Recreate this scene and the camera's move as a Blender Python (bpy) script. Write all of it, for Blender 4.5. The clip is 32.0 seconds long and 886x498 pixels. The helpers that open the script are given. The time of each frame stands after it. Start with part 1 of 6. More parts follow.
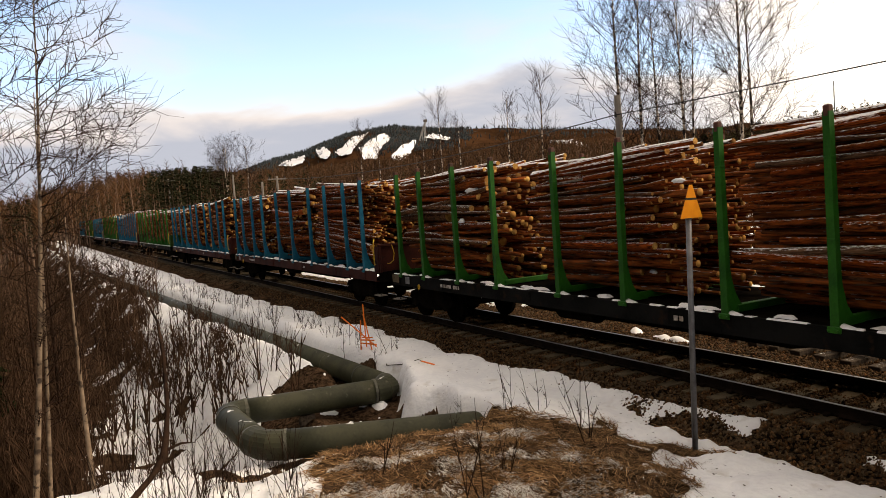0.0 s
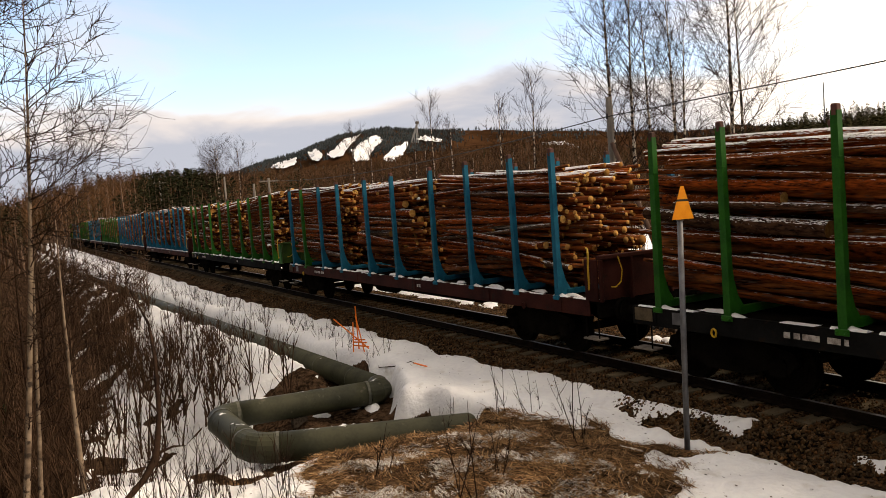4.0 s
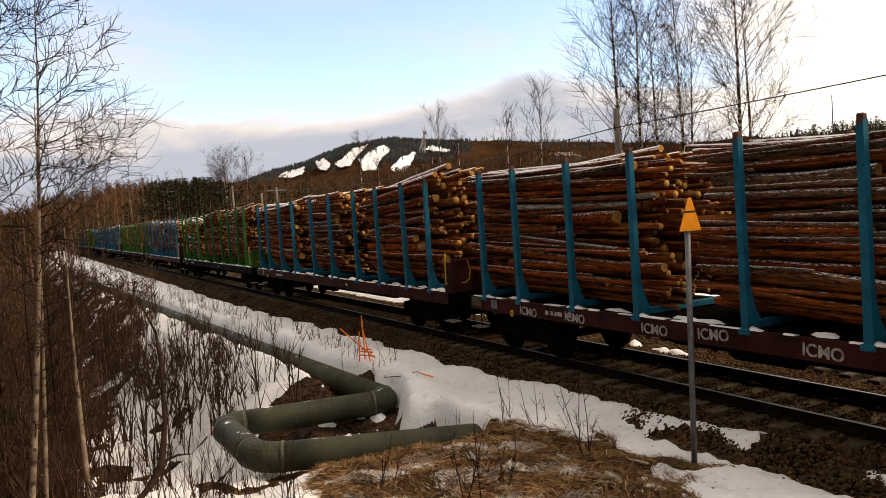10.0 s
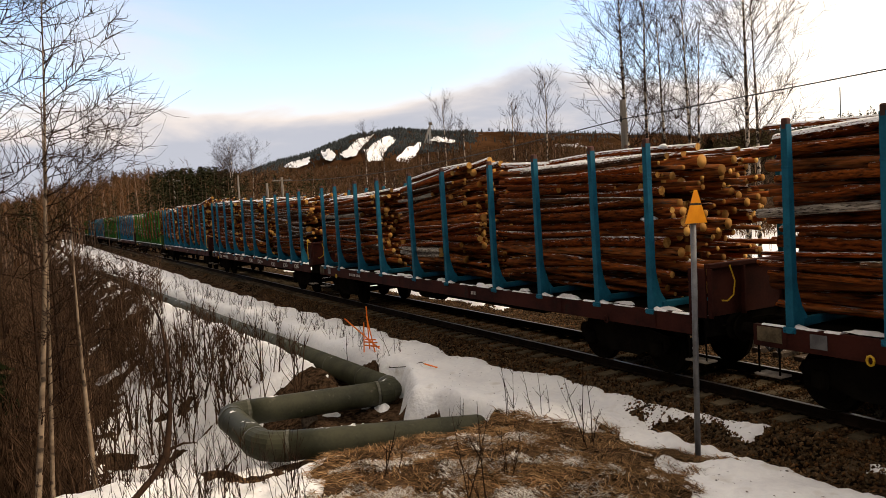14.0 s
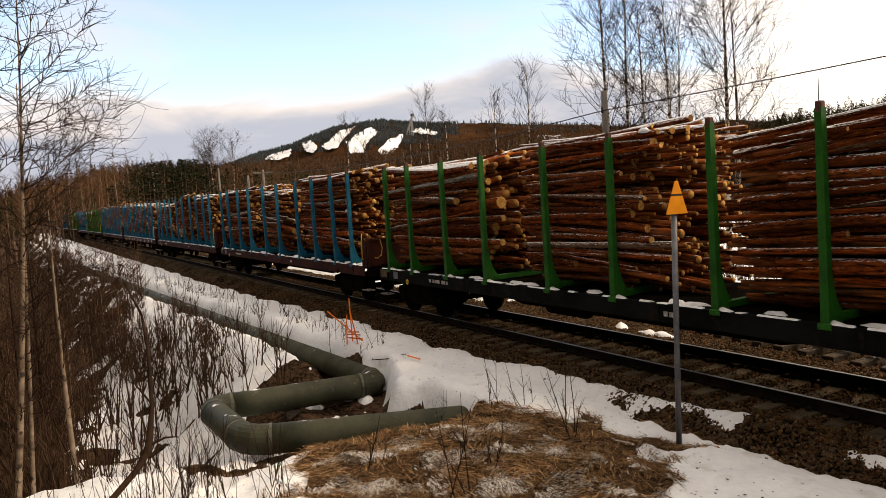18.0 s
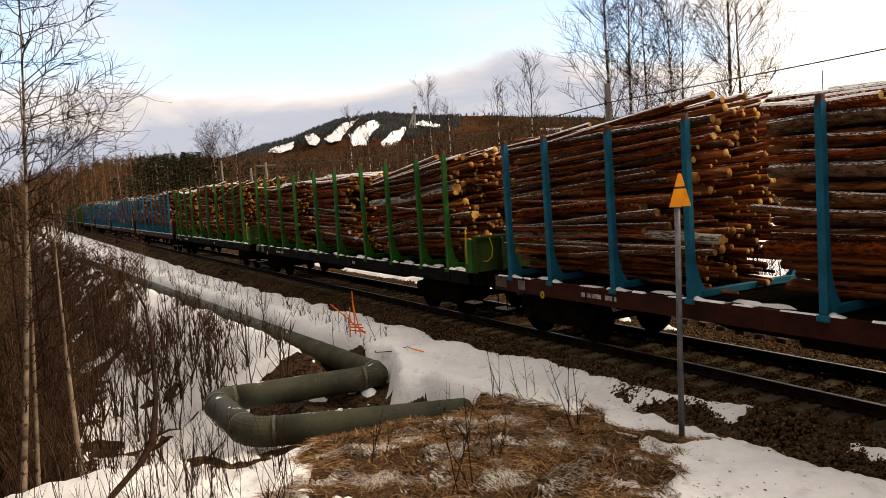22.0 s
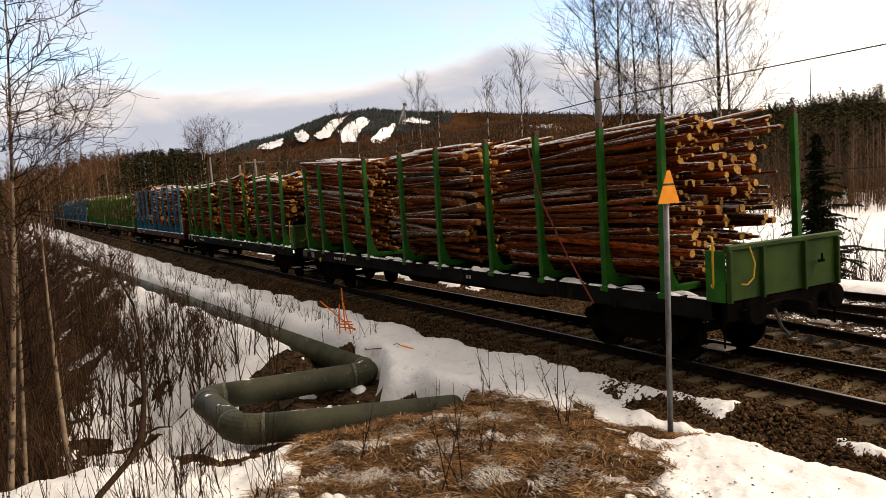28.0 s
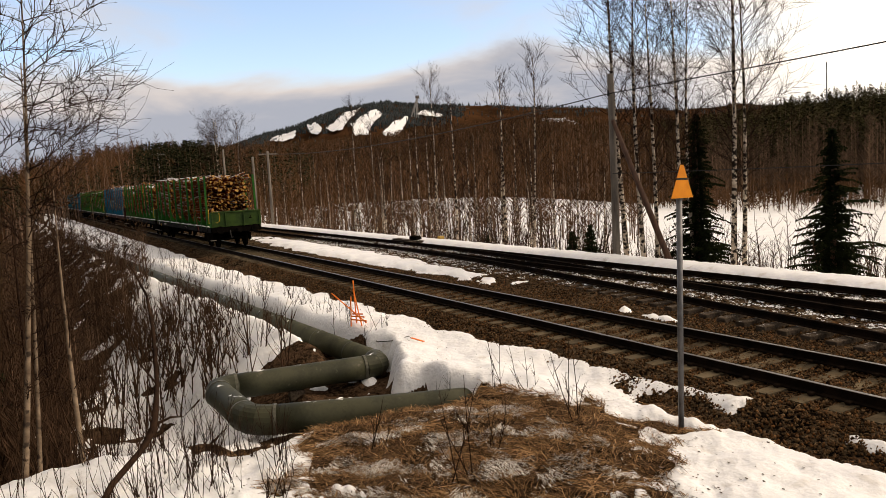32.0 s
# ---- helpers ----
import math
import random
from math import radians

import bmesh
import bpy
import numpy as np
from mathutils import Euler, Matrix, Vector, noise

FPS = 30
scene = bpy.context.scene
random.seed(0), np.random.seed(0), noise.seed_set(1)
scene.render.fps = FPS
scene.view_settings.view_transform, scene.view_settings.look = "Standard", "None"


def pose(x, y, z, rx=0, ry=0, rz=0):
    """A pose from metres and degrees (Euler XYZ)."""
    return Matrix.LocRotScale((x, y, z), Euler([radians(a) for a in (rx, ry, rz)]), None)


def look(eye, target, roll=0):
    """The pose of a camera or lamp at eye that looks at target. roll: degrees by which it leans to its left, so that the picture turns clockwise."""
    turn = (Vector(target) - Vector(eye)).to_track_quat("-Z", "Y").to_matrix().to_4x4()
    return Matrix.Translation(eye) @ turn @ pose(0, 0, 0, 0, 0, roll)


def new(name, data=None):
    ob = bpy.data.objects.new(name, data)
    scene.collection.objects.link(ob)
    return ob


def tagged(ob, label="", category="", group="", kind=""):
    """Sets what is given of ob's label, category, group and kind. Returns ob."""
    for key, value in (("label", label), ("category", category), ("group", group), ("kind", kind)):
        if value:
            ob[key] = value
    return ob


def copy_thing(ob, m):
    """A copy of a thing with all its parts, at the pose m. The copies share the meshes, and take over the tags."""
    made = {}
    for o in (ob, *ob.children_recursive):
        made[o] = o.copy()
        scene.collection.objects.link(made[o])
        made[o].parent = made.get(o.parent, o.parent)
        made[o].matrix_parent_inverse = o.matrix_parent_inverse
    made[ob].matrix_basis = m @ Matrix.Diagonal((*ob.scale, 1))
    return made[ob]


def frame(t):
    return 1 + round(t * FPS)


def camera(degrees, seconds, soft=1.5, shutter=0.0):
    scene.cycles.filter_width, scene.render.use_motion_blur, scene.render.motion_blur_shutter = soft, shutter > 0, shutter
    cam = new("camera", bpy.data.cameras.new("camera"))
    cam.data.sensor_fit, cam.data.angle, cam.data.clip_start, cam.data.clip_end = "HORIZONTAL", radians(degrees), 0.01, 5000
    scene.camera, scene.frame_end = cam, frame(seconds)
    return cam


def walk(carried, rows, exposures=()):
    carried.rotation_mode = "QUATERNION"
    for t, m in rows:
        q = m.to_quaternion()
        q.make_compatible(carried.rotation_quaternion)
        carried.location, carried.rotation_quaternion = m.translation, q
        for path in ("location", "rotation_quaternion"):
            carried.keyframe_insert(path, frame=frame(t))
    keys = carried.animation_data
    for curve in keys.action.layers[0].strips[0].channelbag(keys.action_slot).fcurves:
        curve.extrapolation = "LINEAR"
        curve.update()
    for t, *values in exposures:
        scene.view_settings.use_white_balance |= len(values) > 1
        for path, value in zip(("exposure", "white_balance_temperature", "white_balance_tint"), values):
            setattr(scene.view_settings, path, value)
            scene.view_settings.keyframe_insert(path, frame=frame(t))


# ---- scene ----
# World: rail head at z = 0, the loaded track runs along x at y = 10.84, the eye stands at x = y = 0.
EYE = 3.321
cam = camera(60.24, 32.0, soft=0.8)
# seconds, yaw to the left of +y, pitch, roll: a phone held by hand on one spot
SWAY = (
    (0, 61.696, -3.606, -3.911), (0.5, 61.627, -3.639, -3.980), (1, 61.567, -3.471, -3.957), (1.5, 61.249, -3.547, -3.923), (2, 61.200, -3.514, -4.027),
    (2.5, 60.983, -3.586, -3.949), (3, 60.986, -3.565, -3.998), (3.5, 61.081, -3.605, -4.002), (5.5, 61.192, -3.086, -4.101),
    (6, 61.337, -3.132, -4.183), (6.5, 61.393, -3.144, -4.380), (7, 61.305, -3.062, -4.082), (7.5, 61.284, -3.122, -4.034), (8, 61.288, -3.089, -4.027),
    (8.5, 61.536, -2.955, -4.107), (9, 61.472, -2.936, -3.925), (9.5, 61.746, -2.882, -3.896), (10, 61.568, -2.726, -3.675),
    (10.5, 61.995, -2.880, -3.659), (11, 61.901, -2.868, -3.412), (11.5, 61.820, -3.080, -3.476), (12, 61.652, -3.206, -3.435),
    (12.5, 61.672, -3.422, -3.474), (13, 61.562, -3.472, -3.471), (13.5, 61.544, -3.458, -3.323), (14, 61.979, -3.376, -3.369),
    (14.5, 61.849, -3.317, -3.327), (15, 61.803, -3.727, -3.431), (15.5, 61.010, -3.731, -3.368), (17.5, 61.070, -4.085, -3.830),
    (18, 60.714, -4.069, -3.586), (18.5, 60.656, -4.393, -3.597), (19, 60.290, -4.432, -3.670), (19.5, 60.444, -4.408, -3.741),
    (20, 60.629, -4.447, -3.739), (20.5, 60.450, -4.636, -3.592), (21, 60.585, -4.617, -3.627), (21.5, 60.835, -4.447, -3.659),
    (22, 60.965, -4.596, -3.627), (22.5, 60.802, -4.752, -3.502), (23, 60.376, -4.875, -3.716), (23.5, 60.798, -4.808, -3.649),
    (24, 60.949, -4.673, -3.643), (24.5, 60.785, -5.126, -3.333), (25, 60.553, -4.902, -3.299), (25.5, 60.355, -5.016, -3.390),
    (27.5, 60.195, -4.949, -3.636), (28, 60.209, -4.881, -3.599), (28.5, 60.044, -5.001, -3.575), (29, 60.041, -5.076, -3.500),
    (29.5, 60.096, -5.124, -3.397), (30, 60.094, -5.126, -3.275), (30.5, 60.159, -5.213, -3.274), (31, 60.321, -5.251, -3.259),
    (31.5, 60.509, -5.255, -3.243), (32, 61.110, -5.342, -3.267),
)
walk(cam, [(t, pose(0, 0, EYE, 0, 0, yaw) @ pose(0, 0, 0, 90 + pitch) @ pose(0, 0, 0, 0, 0, roll)) for t, yaw, pitch, roll in SWAY],
     exposures=[(0, 0.40, 7550, 14), (12, 0.40, 7550, 14), (20, 0.46, 7550, 14), (25, 0.48, 7550, 14), (28, 0.40, 7500, 14), (29, 0.18, 7450, 14), (32, 0.06, 7450, 14)])

# ---- light ----
SUN_AZ, SUN_EL = -28.0, 42.0          # degrees to the left of +y, and above the horizon
sun_way = Vector((-math.sin(radians(SUN_AZ)) * math.cos(radians(SUN_EL)), math.cos(radians(SUN_AZ)) * math.cos(radians(SUN_EL)), math.sin(radians(SUN_EL))))


def sky_world():
    w = bpy.data.worlds.new("sky")
    w.use_nodes = True
    scene.world = w
    nt = w.node_tree
    nt.nodes.clear()
    N = nt.nodes.new
    out, bg = N("ShaderNodeOutputWorld"), N("ShaderNodeBackground")
    sky = N("ShaderNodeTexSky")
    sky.sky_type, sky.sun_disc = "NISHITA", False
    sky.sun_elevation, sky.sun_rotation = radians(SUN_EL), radians(-SUN_AZ)
    sky.air_density, sky.dust_density, sky.ozone_density = 1.0, 1.0, 1.5
    tc, sep = N("ShaderNodeTexCoord"), N("ShaderNodeSeparateXYZ")
    nt.links.new(tc.outputs["Generated"], sep.inputs[0])

    def m(op, a, b=None, clamp=False):
        n = N("ShaderNodeMath")
        n.operation, n.use_clamp = op, clamp
        for i, v in enumerate((a, b)):
            if v is None:
                continue
            if isinstance(v, (int, float)):
                n.inputs[i].default_value = v
            else:
                nt.links.new(v, n.inputs[i])
        return n.outputs[0]

    def ramp(v, lo, hi):
        n = N("ShaderNodeMapRange")
        n.interpolation_type = "SMOOTHSTEP"
        nt.links.new(v, n.inputs[0])
        n.inputs[1].default_value, n.inputs[2].default_value = lo, hi
        return n.outputs[0]

    # clouds lie on a flat layer: the direction divided by its height
    up = m("ADD", m("MAXIMUM", sep.outputs[2], 0.0), 0.16)
    flat = N("ShaderNodeCombineXYZ")
    nt.links.new(m("DIVIDE", sep.outputs[0], up), flat.inputs[0])
    nt.links.new(m("DIVIDE", sep.outputs[1], up), flat.inputs[1])
    nz = N("ShaderNodeTexNoise")
    nz.inputs["Scale"].default_value, nz.inputs["Detail"].default_value, nz.inputs["Roughness"].default_value = 0.9, 6, 0.52
    nz.inputs["Distortion"].default_value = 0.35
    nt.links.new(flat.outputs[0], nz.inputs["Vector"])
    dot = N("ShaderNodeVectorMath")
    dot.operation = "DOT_PRODUCT"
    nt.links.new(tc.outputs["Generated"], dot.inputs[0])
    dot.inputs[1].default_value = (0.347, 0.860, 0.375)              # the brightest break in the cloud
    near_sun = ramp(dot.outputs["Value"], 0.34, 0.62)
    band = ramp(m("ADD", m("SUBTRACT", 0.150, sep.outputs[2]), m("MULTIPLY", m("SUBTRACT", nz.outputs["Fac"], 0.5), 0.16)), -0.016, 0.028)
    overhead = ramp(sep.outputs[2], 0.30, 0.62)
    wisps = m("MULTIPLY", ramp(m("ADD", m("ADD", nz.outputs["Fac"], m("MULTIPLY", near_sun, 0.42)), m("MULTIPLY", overhead, 0.42)), 0.50, 0.82), 0.9)
    behind = m("SUBTRACT", 1.0, ramp(dot.outputs["Value"], -0.75, -0.38))                       # dull overcast far from the sun
    cover = m("MAXIMUM", m("MAXIMUM", band, wisps), behind)
    # thicker cloud is greyer, cloud towards the sun is white
    body = N("ShaderNodeMix")
    body.data_type = "RGBA"
    body.inputs["A"].default_value = (7.1, 6.95, 7.15, 1)
    body.inputs["B"].default_value = (4.0, 4.6, 5.8, 1)
    thick = ramp(m("ADD", m("SUBTRACT", 0.128, sep.outputs[2]), m("MULTIPLY", m("SUBTRACT", nz.outputs["Fac"], 0.5), 0.30)), -0.02, 0.05)
    nt.links.new(thick, body.inputs["Factor"])
    lit = N("ShaderNodeMix")
    lit.data_type = "RGBA"
    lit.inputs["B"].default_value = (14.2, 13.8, 13.0, 1)
    nt.links.new(near_sun, lit.inputs["Factor"])
    nt.links.new(body.outputs["Result"], lit.inputs["A"])
    mix = N("ShaderNodeMix")
    mix.data_type = "RGBA"
    gain = N("ShaderNodeMix")
    gain.data_type, gain.blend_type = "RGBA", "MULTIPLY"
    gain.inputs["Factor"].default_value = 1.0
    gain.inputs["B"].default_value = (2.05, 2.15, 2.32, 1)
    nt.links.new(sky.outputs[0], gain.inputs["A"])
    nt.links.new(gain.outputs["Result"], mix.inputs["A"])
    high = N("ShaderNodeVectorMath")
    high.operation = "SCALE"
    veil = N("ShaderNodeMix")
    veil.data_type = "RGBA"
    veil.inputs["B"].default_value = (8.6, 7.9, 6.9, 1)              # thin warm veil of cloud overhead
    nt.links.new(m("MULTIPLY", overhead, m("SUBTRACT", 1.0, near_sun)), veil.inputs["Factor"])
    nt.links.new(lit.outputs["Result"], veil.inputs["A"])
    nt.links.new(veil.outputs["Result"], high.inputs[0])
    tall = m("SUBTRACT", 1.0, m("MULTIPLY", m("MAXIMUM", sep.outputs[2], 0.0), 0.30))
    away = m("ADD", 0.15, m("MULTIPLY", ramp(dot.outputs["Value"], -0.85, -0.33), 0.85))      # cloud far from the sun is dull
    nt.links.new(m("MULTIPLY", tall, away), high.inputs["Scale"])
    nt.links.new(high.outputs[0], mix.inputs["B"])
    nt.links.new(cover, mix.inputs["Factor"])
    nt.links.new(mix.outputs["Result"], bg.inputs["Color"])
    bg.inputs["Strength"].default_value = 0.10
    nt.links.new(bg.outputs[0], out.inputs[0])


sky_world()
lamp = bpy.data.lights.new("sun", "SUN")
lamp.energy, lamp.angle, lamp.color = 1.95, radians(28), (1.0, 0.86, 0.68)
sun = new("sun", lamp)
sun.matrix_world = look(sun_way * 100, (0, 0, 0))


# ---- materials ----
def material(name, a, b, scale=4.0, rough=0.8, metal=0.0, fine=40.0, bump=0.3, depth=0.01, stretch=(1, 1, 1), vary=0.0, snow=None,
             third=None, third_at=(0.62, 0.7), spec=0.35, fine_amount=0.35, tints=None):
    """Two colours mixed by a wide and a fine noise, with relief; vary: spread of brightness from piece to piece; snow: how much lies on top."""
    mt = bpy.data.materials.new(name)
    mt.use_nodes = True
    nt = mt.node_tree
    N, L = nt.nodes.new, nt.links.new
    bsdf = nt.nodes["Principled BSDF"]
    bsdf.inputs["Roughness"].default_value, bsdf.inputs["Metallic"].default_value = rough, metal
    bsdf.inputs["Specular IOR Level"].default_value = spec
    tc, mp = N("ShaderNodeTexCoord"), N("ShaderNodeMapping")
    mp.inputs["Scale"].default_value = stretch
    L(tc.outputs["Object"], mp.inputs[0])

    def noise_of(s, detail=4.0, rnd=None):
        n = N("ShaderNodeTexNoise")
        n.inputs["Scale"].default_value, n.inputs["Detail"].default_value = s, detail
        if rnd is not None:
            n.noise_dimensions = "4D"
            L(rnd, n.inputs["W"])
        L(mp.outputs[0], n.inputs["Vector"])
        return n.outputs["Fac"]

    rnd = None
    if vary:
        oi, gi, ad, fr = N("ShaderNodeObjectInfo"), N("ShaderNodeNewGeometry"), N("ShaderNodeMath"), N("ShaderNodeMath")
        L(oi.outputs["Random"], ad.inputs[0])
        L(gi.outputs["Random Per Island"], ad.inputs[1])
        fr.operation = "FRACT"
        L(ad.outputs[0], fr.inputs[0])
        sc = N("ShaderNodeMath")
        sc.operation = "MULTIPLY"
        sc.inputs[1].default_value = 37.0
        L(fr.outputs[0], sc.inputs[0])
        rnd = sc.outputs[0]
    big, small = noise_of(scale, rnd=rnd), noise_of(fine, 6.0, rnd=rnd)
    addn = N("ShaderNodeMath")
    addn.operation = "MULTIPLY_ADD"
    addn.inputs[1].default_value = fine_amount
    L(small, addn.inputs[0])
    L(big, addn.inputs[2])
    rg = N("ShaderNodeMapRange")
    lo = 0.36 + fine_amount * 0.5
    rg.inputs[1].default_value, rg.inputs[2].default_value = lo - 0.02, lo + 0.28
    L(addn.outputs[0], rg.inputs[0])
    mix = N("ShaderNodeMix")
    mix.data_type = "RGBA"
    mix.inputs["A"].default_value, mix.inputs["B"].default_value = (*a, 1), (*b, 1)
    L(rg.outputs[0], mix.inputs["Factor"])
    col = mix.outputs["Result"]
    if third:
        n3 = noise_of(scale * 2.3, 5.0, rnd=rnd)
        r3 = N("ShaderNodeMapRange")
        r3.inputs[1].default_value, r3.inputs[2].default_value = third_at
        L(n3, r3.inputs[0])
        m3 = N("ShaderNodeMix")
        m3.data_type = "RGBA"
        L(r3.outputs[0], m3.inputs["Factor"])
        L(col, m3.inputs["A"])
        m3.inputs["B"].default_value = (*third, 1)
        col = m3.outputs["Result"]
    if vary:
        hsv, vr = N("ShaderNodeHueSaturation"), N("ShaderNodeMapRange")
        vr.inputs[3].default_value, vr.inputs[4].default_value = 1 - vary, 1 + vary
        L(fr.outputs[0], vr.inputs[0])
        L(vr.outputs[0], hsv.inputs["Value"])
        L(col, hsv.inputs["Color"])
        col = hsv.outputs[0]
    if tints:
        cr, mu = N("ShaderNodeValToRGB"), N("ShaderNodeMix")
        for i, tone in enumerate(tints):
            e = cr.color_ramp.elements[i] if i < 2 else cr.color_ramp.elements.new(1.0)
            e.position, e.color = i / (len(tints) - 1), (*tone, 1)
        mu.data_type, mu.blend_type, mu.clamp_result = "RGBA", "MULTIPLY", False
        mu.inputs["Factor"].default_value = 1.0
        L(fr.outputs[0], cr.inputs[0])
        L(col, mu.inputs["A"])
        L(cr.outputs[0], mu.inputs["B"])
        col = mu.outputs["Result"]
    if snow is not None:
        gn, sx = N("ShaderNodeNewGeometry"), N("ShaderNodeSeparateXYZ")
        L(gn.outputs["Normal"], sx.inputs[0])
        wob = N("ShaderNodeMath")
        wob.operation = "MULTIPLY_ADD"
        wob.inputs[1].default_value = 3.4
        L(noise_of(scale * 2.6, 9.0, rnd=rnd), wob.inputs[0])
        L(sx.outputs[2], wob.inputs[2])
        sr = N("ShaderNodeMapRange")
        sr.inputs[1].default_value, sr.inputs[2].default_value = 2.72 - snow, 2.98 - snow
        L(wob.outputs[0], sr.inputs[0])
        ms = N("ShaderNodeMix")
        ms.data_type = "RGBA"
        L(sr.outputs[0], ms.inputs["Factor"])
        L(col, ms.inputs["A"])
        ms.inputs["B"].default_value = (0.84, 0.83, 0.82, 1)
        col = ms.outputs["Result"]
    L(col, bsdf.inputs["Base Color"])
    if bump:
        bp = N("ShaderNodeBump")
        bp.inputs["Strength"].default_value, bp.inputs["Distance"].default_value = bump, depth
        L(addn.outputs[0], bp.inputs["Height"])
        L(bp.outputs[0], bsdf.inputs["Normal"])
    return mt


M = {}
M["snow"] = material("snow", (0.78, 0.78, 0.80), (0.88, 0.88, 0.88), 0.9, 0.65, 0, 9, 0.8, 0.06, third=(0.58, 0.54, 0.49), third_at=(0.60, 0.80), fine_amount=0.6, spec=0.2)
M["soil"] = material("soil", (0.016, 0.010, 0.006), (0.090, 0.054, 0.032), 1.6, 0.95, 0, 11, 1.0, 0.08, third=(0.042, 0.024, 0.014), fine_amount=1.1, spec=0)
M["ballast"] = material("ballast", (0.008, 0.0055, 0.0036), (0.100, 0.068, 0.041), 0.7, 0.95, 0, 12, 1.0, 0.08, third=(0.10, 0.048, 0.020), fine_amount=2.4, spec=0)
M["stone"] = material("stone", (0.020, 0.0145, 0.009), (0.138, 0.098, 0.062), 6, 0.9, 0, 30, 0.4, 0.01, vary=0.5, spec=0.03, tints=((0.4, 0.33, 0.28), (1.25, 1.05, 0.85), (0.6, 0.42, 0.28), (1.4, 1.25, 1.05), (1.0, 0.62, 0.36), (0.35, 0.28, 0.24)))
M["straw"] = material("straw", (0.034, 0.020, 0.011), (0.43, 0.272, 0.142), 1.1, 0.85, 0, 20, 0.1, 0.01, vary=0.8, spec=0.03, tints=((0.35, 0.28, 0.22), (1.0, 0.9, 0.75), (0.5, 0.4, 0.3), (1.1, 1.1, 1.1), (0.4, 0.3, 0.25)))
M["rail"] = material("rail", (0.006, 0.004, 0.003), (0.018, 0.011, 0.007), 3, 0.85, 0.1, 40, 0.3, 0.004, spec=0.03)
M["rail_head"] = material("rail_head", (0.16, 0.15, 0.14), (0.24, 0.225, 0.21), 2, 0.42, 0.8, 60, 0.1, 0.002)
M["concrete"] = material("concrete", (0.050, 0.038, 0.023), (0.128, 0.098, 0.061), 3, 0.9, 0, 30, 0.4, 0.01, vary=0.35, spec=0.05)
M["pale_pole"] = material("pale_pole", (0.30, 0.29, 0.27), (0.42, 0.40, 0.37), 3, 0.9, 0, 30, 0.4, 0.01)
M["frost"] = material("frost", (0.34, 0.29, 0.24), (0.80, 0.77, 0.73), 6, 0.8, 0, 40, 0.1, 0.01, vary=0.3)
M["old_wood"] = material("old_wood", (0.030, 0.022, 0.016), (0.085, 0.065, 0.048), 3, 0.9, 0, 30, 0.5, 0.01, (1, 6, 6), vary=0.2, snow=-0.35, spec=0.03)
M["pipe"] = material("pipe", (0.026, 0.028, 0.015), (0.054, 0.053, 0.029), 1.6, 0.62, 0.0, 18, 0.25, 0.01, third=(0.13, 0.115, 0.085), third_at=(0.66, 0.76), snow=-0.42, spec=0.25)
M["band"] = material("band", (0.06, 0.058, 0.040), (0.11, 0.105, 0.078), 5, 0.5, 0.2, 30, 0.2, 0.004)
M["galvanised"] = material("galvanised", (0.10, 0.10, 0.105), (0.17, 0.17, 0.175), 6, 0.5, 0.4, 50, 0.2, 0.003)
M["orange"] = material("orange", (0.80, 0.26, 0.012), (0.88, 0.32, 0.018), 8, 0.45, 0, 60, 0.05, 0.002)
M["tape"] = material("tape", (0.86, 0.15, 0.012), (0.95, 0.25, 0.02), 20, 0.5, 0, 80, 0.1, 0.002)
M["black"] = material("black", (0.010, 0.010, 0.010), (0.020, 0.019, 0.018), 8, 0.6, 0, 60, 0.1, 0.002)
M["green"] = material("green", (0.006, 0.060, 0.004), (0.015, 0.115, 0.007), 2.2, 0.6, 0, 24, 0.25, 0.004, third=(0.045, 0.05, 0.025), third_at=(0.68, 0.80), spec=0.2)
# the end wall's olive green, its base darkened to carry the shade on it
M["olive_shaded"] = material("olive_shaded", (0.012, 0.032, 0.003), (0.026, 0.056, 0.005), 2.2, 0.6, 0, 24, 0.25, 0.004, third=(0.05, 0.04, 0.02), third_at=(0.66, 0.80), spec=0.2)
M["blue"] = material("blue", (0.003, 0.070, 0.115), (0.006, 0.125, 0.195), 2.2, 0.6, 0, 24, 0.25, 0.004, spec=0.12, third=(0.05, 0.045, 0.04), third_at=(0.70, 0.80))
M["rust_paint"] = material("rust_paint", (0.022, 0.0065, 0.005), (0.048, 0.013, 0.009), 1.7, 0.75, 0, 22, 0.3, 0.004, third=(0.022, 0.012, 0.009), spec=0.06)
M["dark_paint"] = material("dark_paint", (0.0035, 0.0038, 0.0035), (0.010, 0.010, 0.0095), 1.7, 0.85, 0, 22, 0.3, 0.004, third=(0.018, 0.011, 0.007), spec=0.03)
# undercarriage grime, blackened further to hold the deep shade beneath the wagons
M["shaded_grime"] = material("shaded_grime", (0.0025, 0.0022, 0.002), (0.008, 0.0065, 0.005), 2.5, 0.95, 0, 26, 0.4, 0.006, spec=0)
M["cap"] = material("cap", (0.05, 0.020, 0.014), (0.10, 0.035, 0.022), 8, 0.8, 0, 30, 0.3, 0.004, vary=0.4)
M["yellow"] = material("yellow", (0.42, 0.24, 0.010), (0.55, 0.32, 0.018), 6, 0.5, 0, 40, 0.1, 0.002)
M["white_paint"] = material("white_paint", (0.16, 0.13, 0.11), (0.46, 0.42, 0.38), 12, 0.7, 0, 60, 0.1, 0.002)
M["strap"] = material("strap", (0.12, 0.02, 0.01), (0.20, 0.04, 0.018), 12, 0.8, 0, 60, 0.1, 0.002)
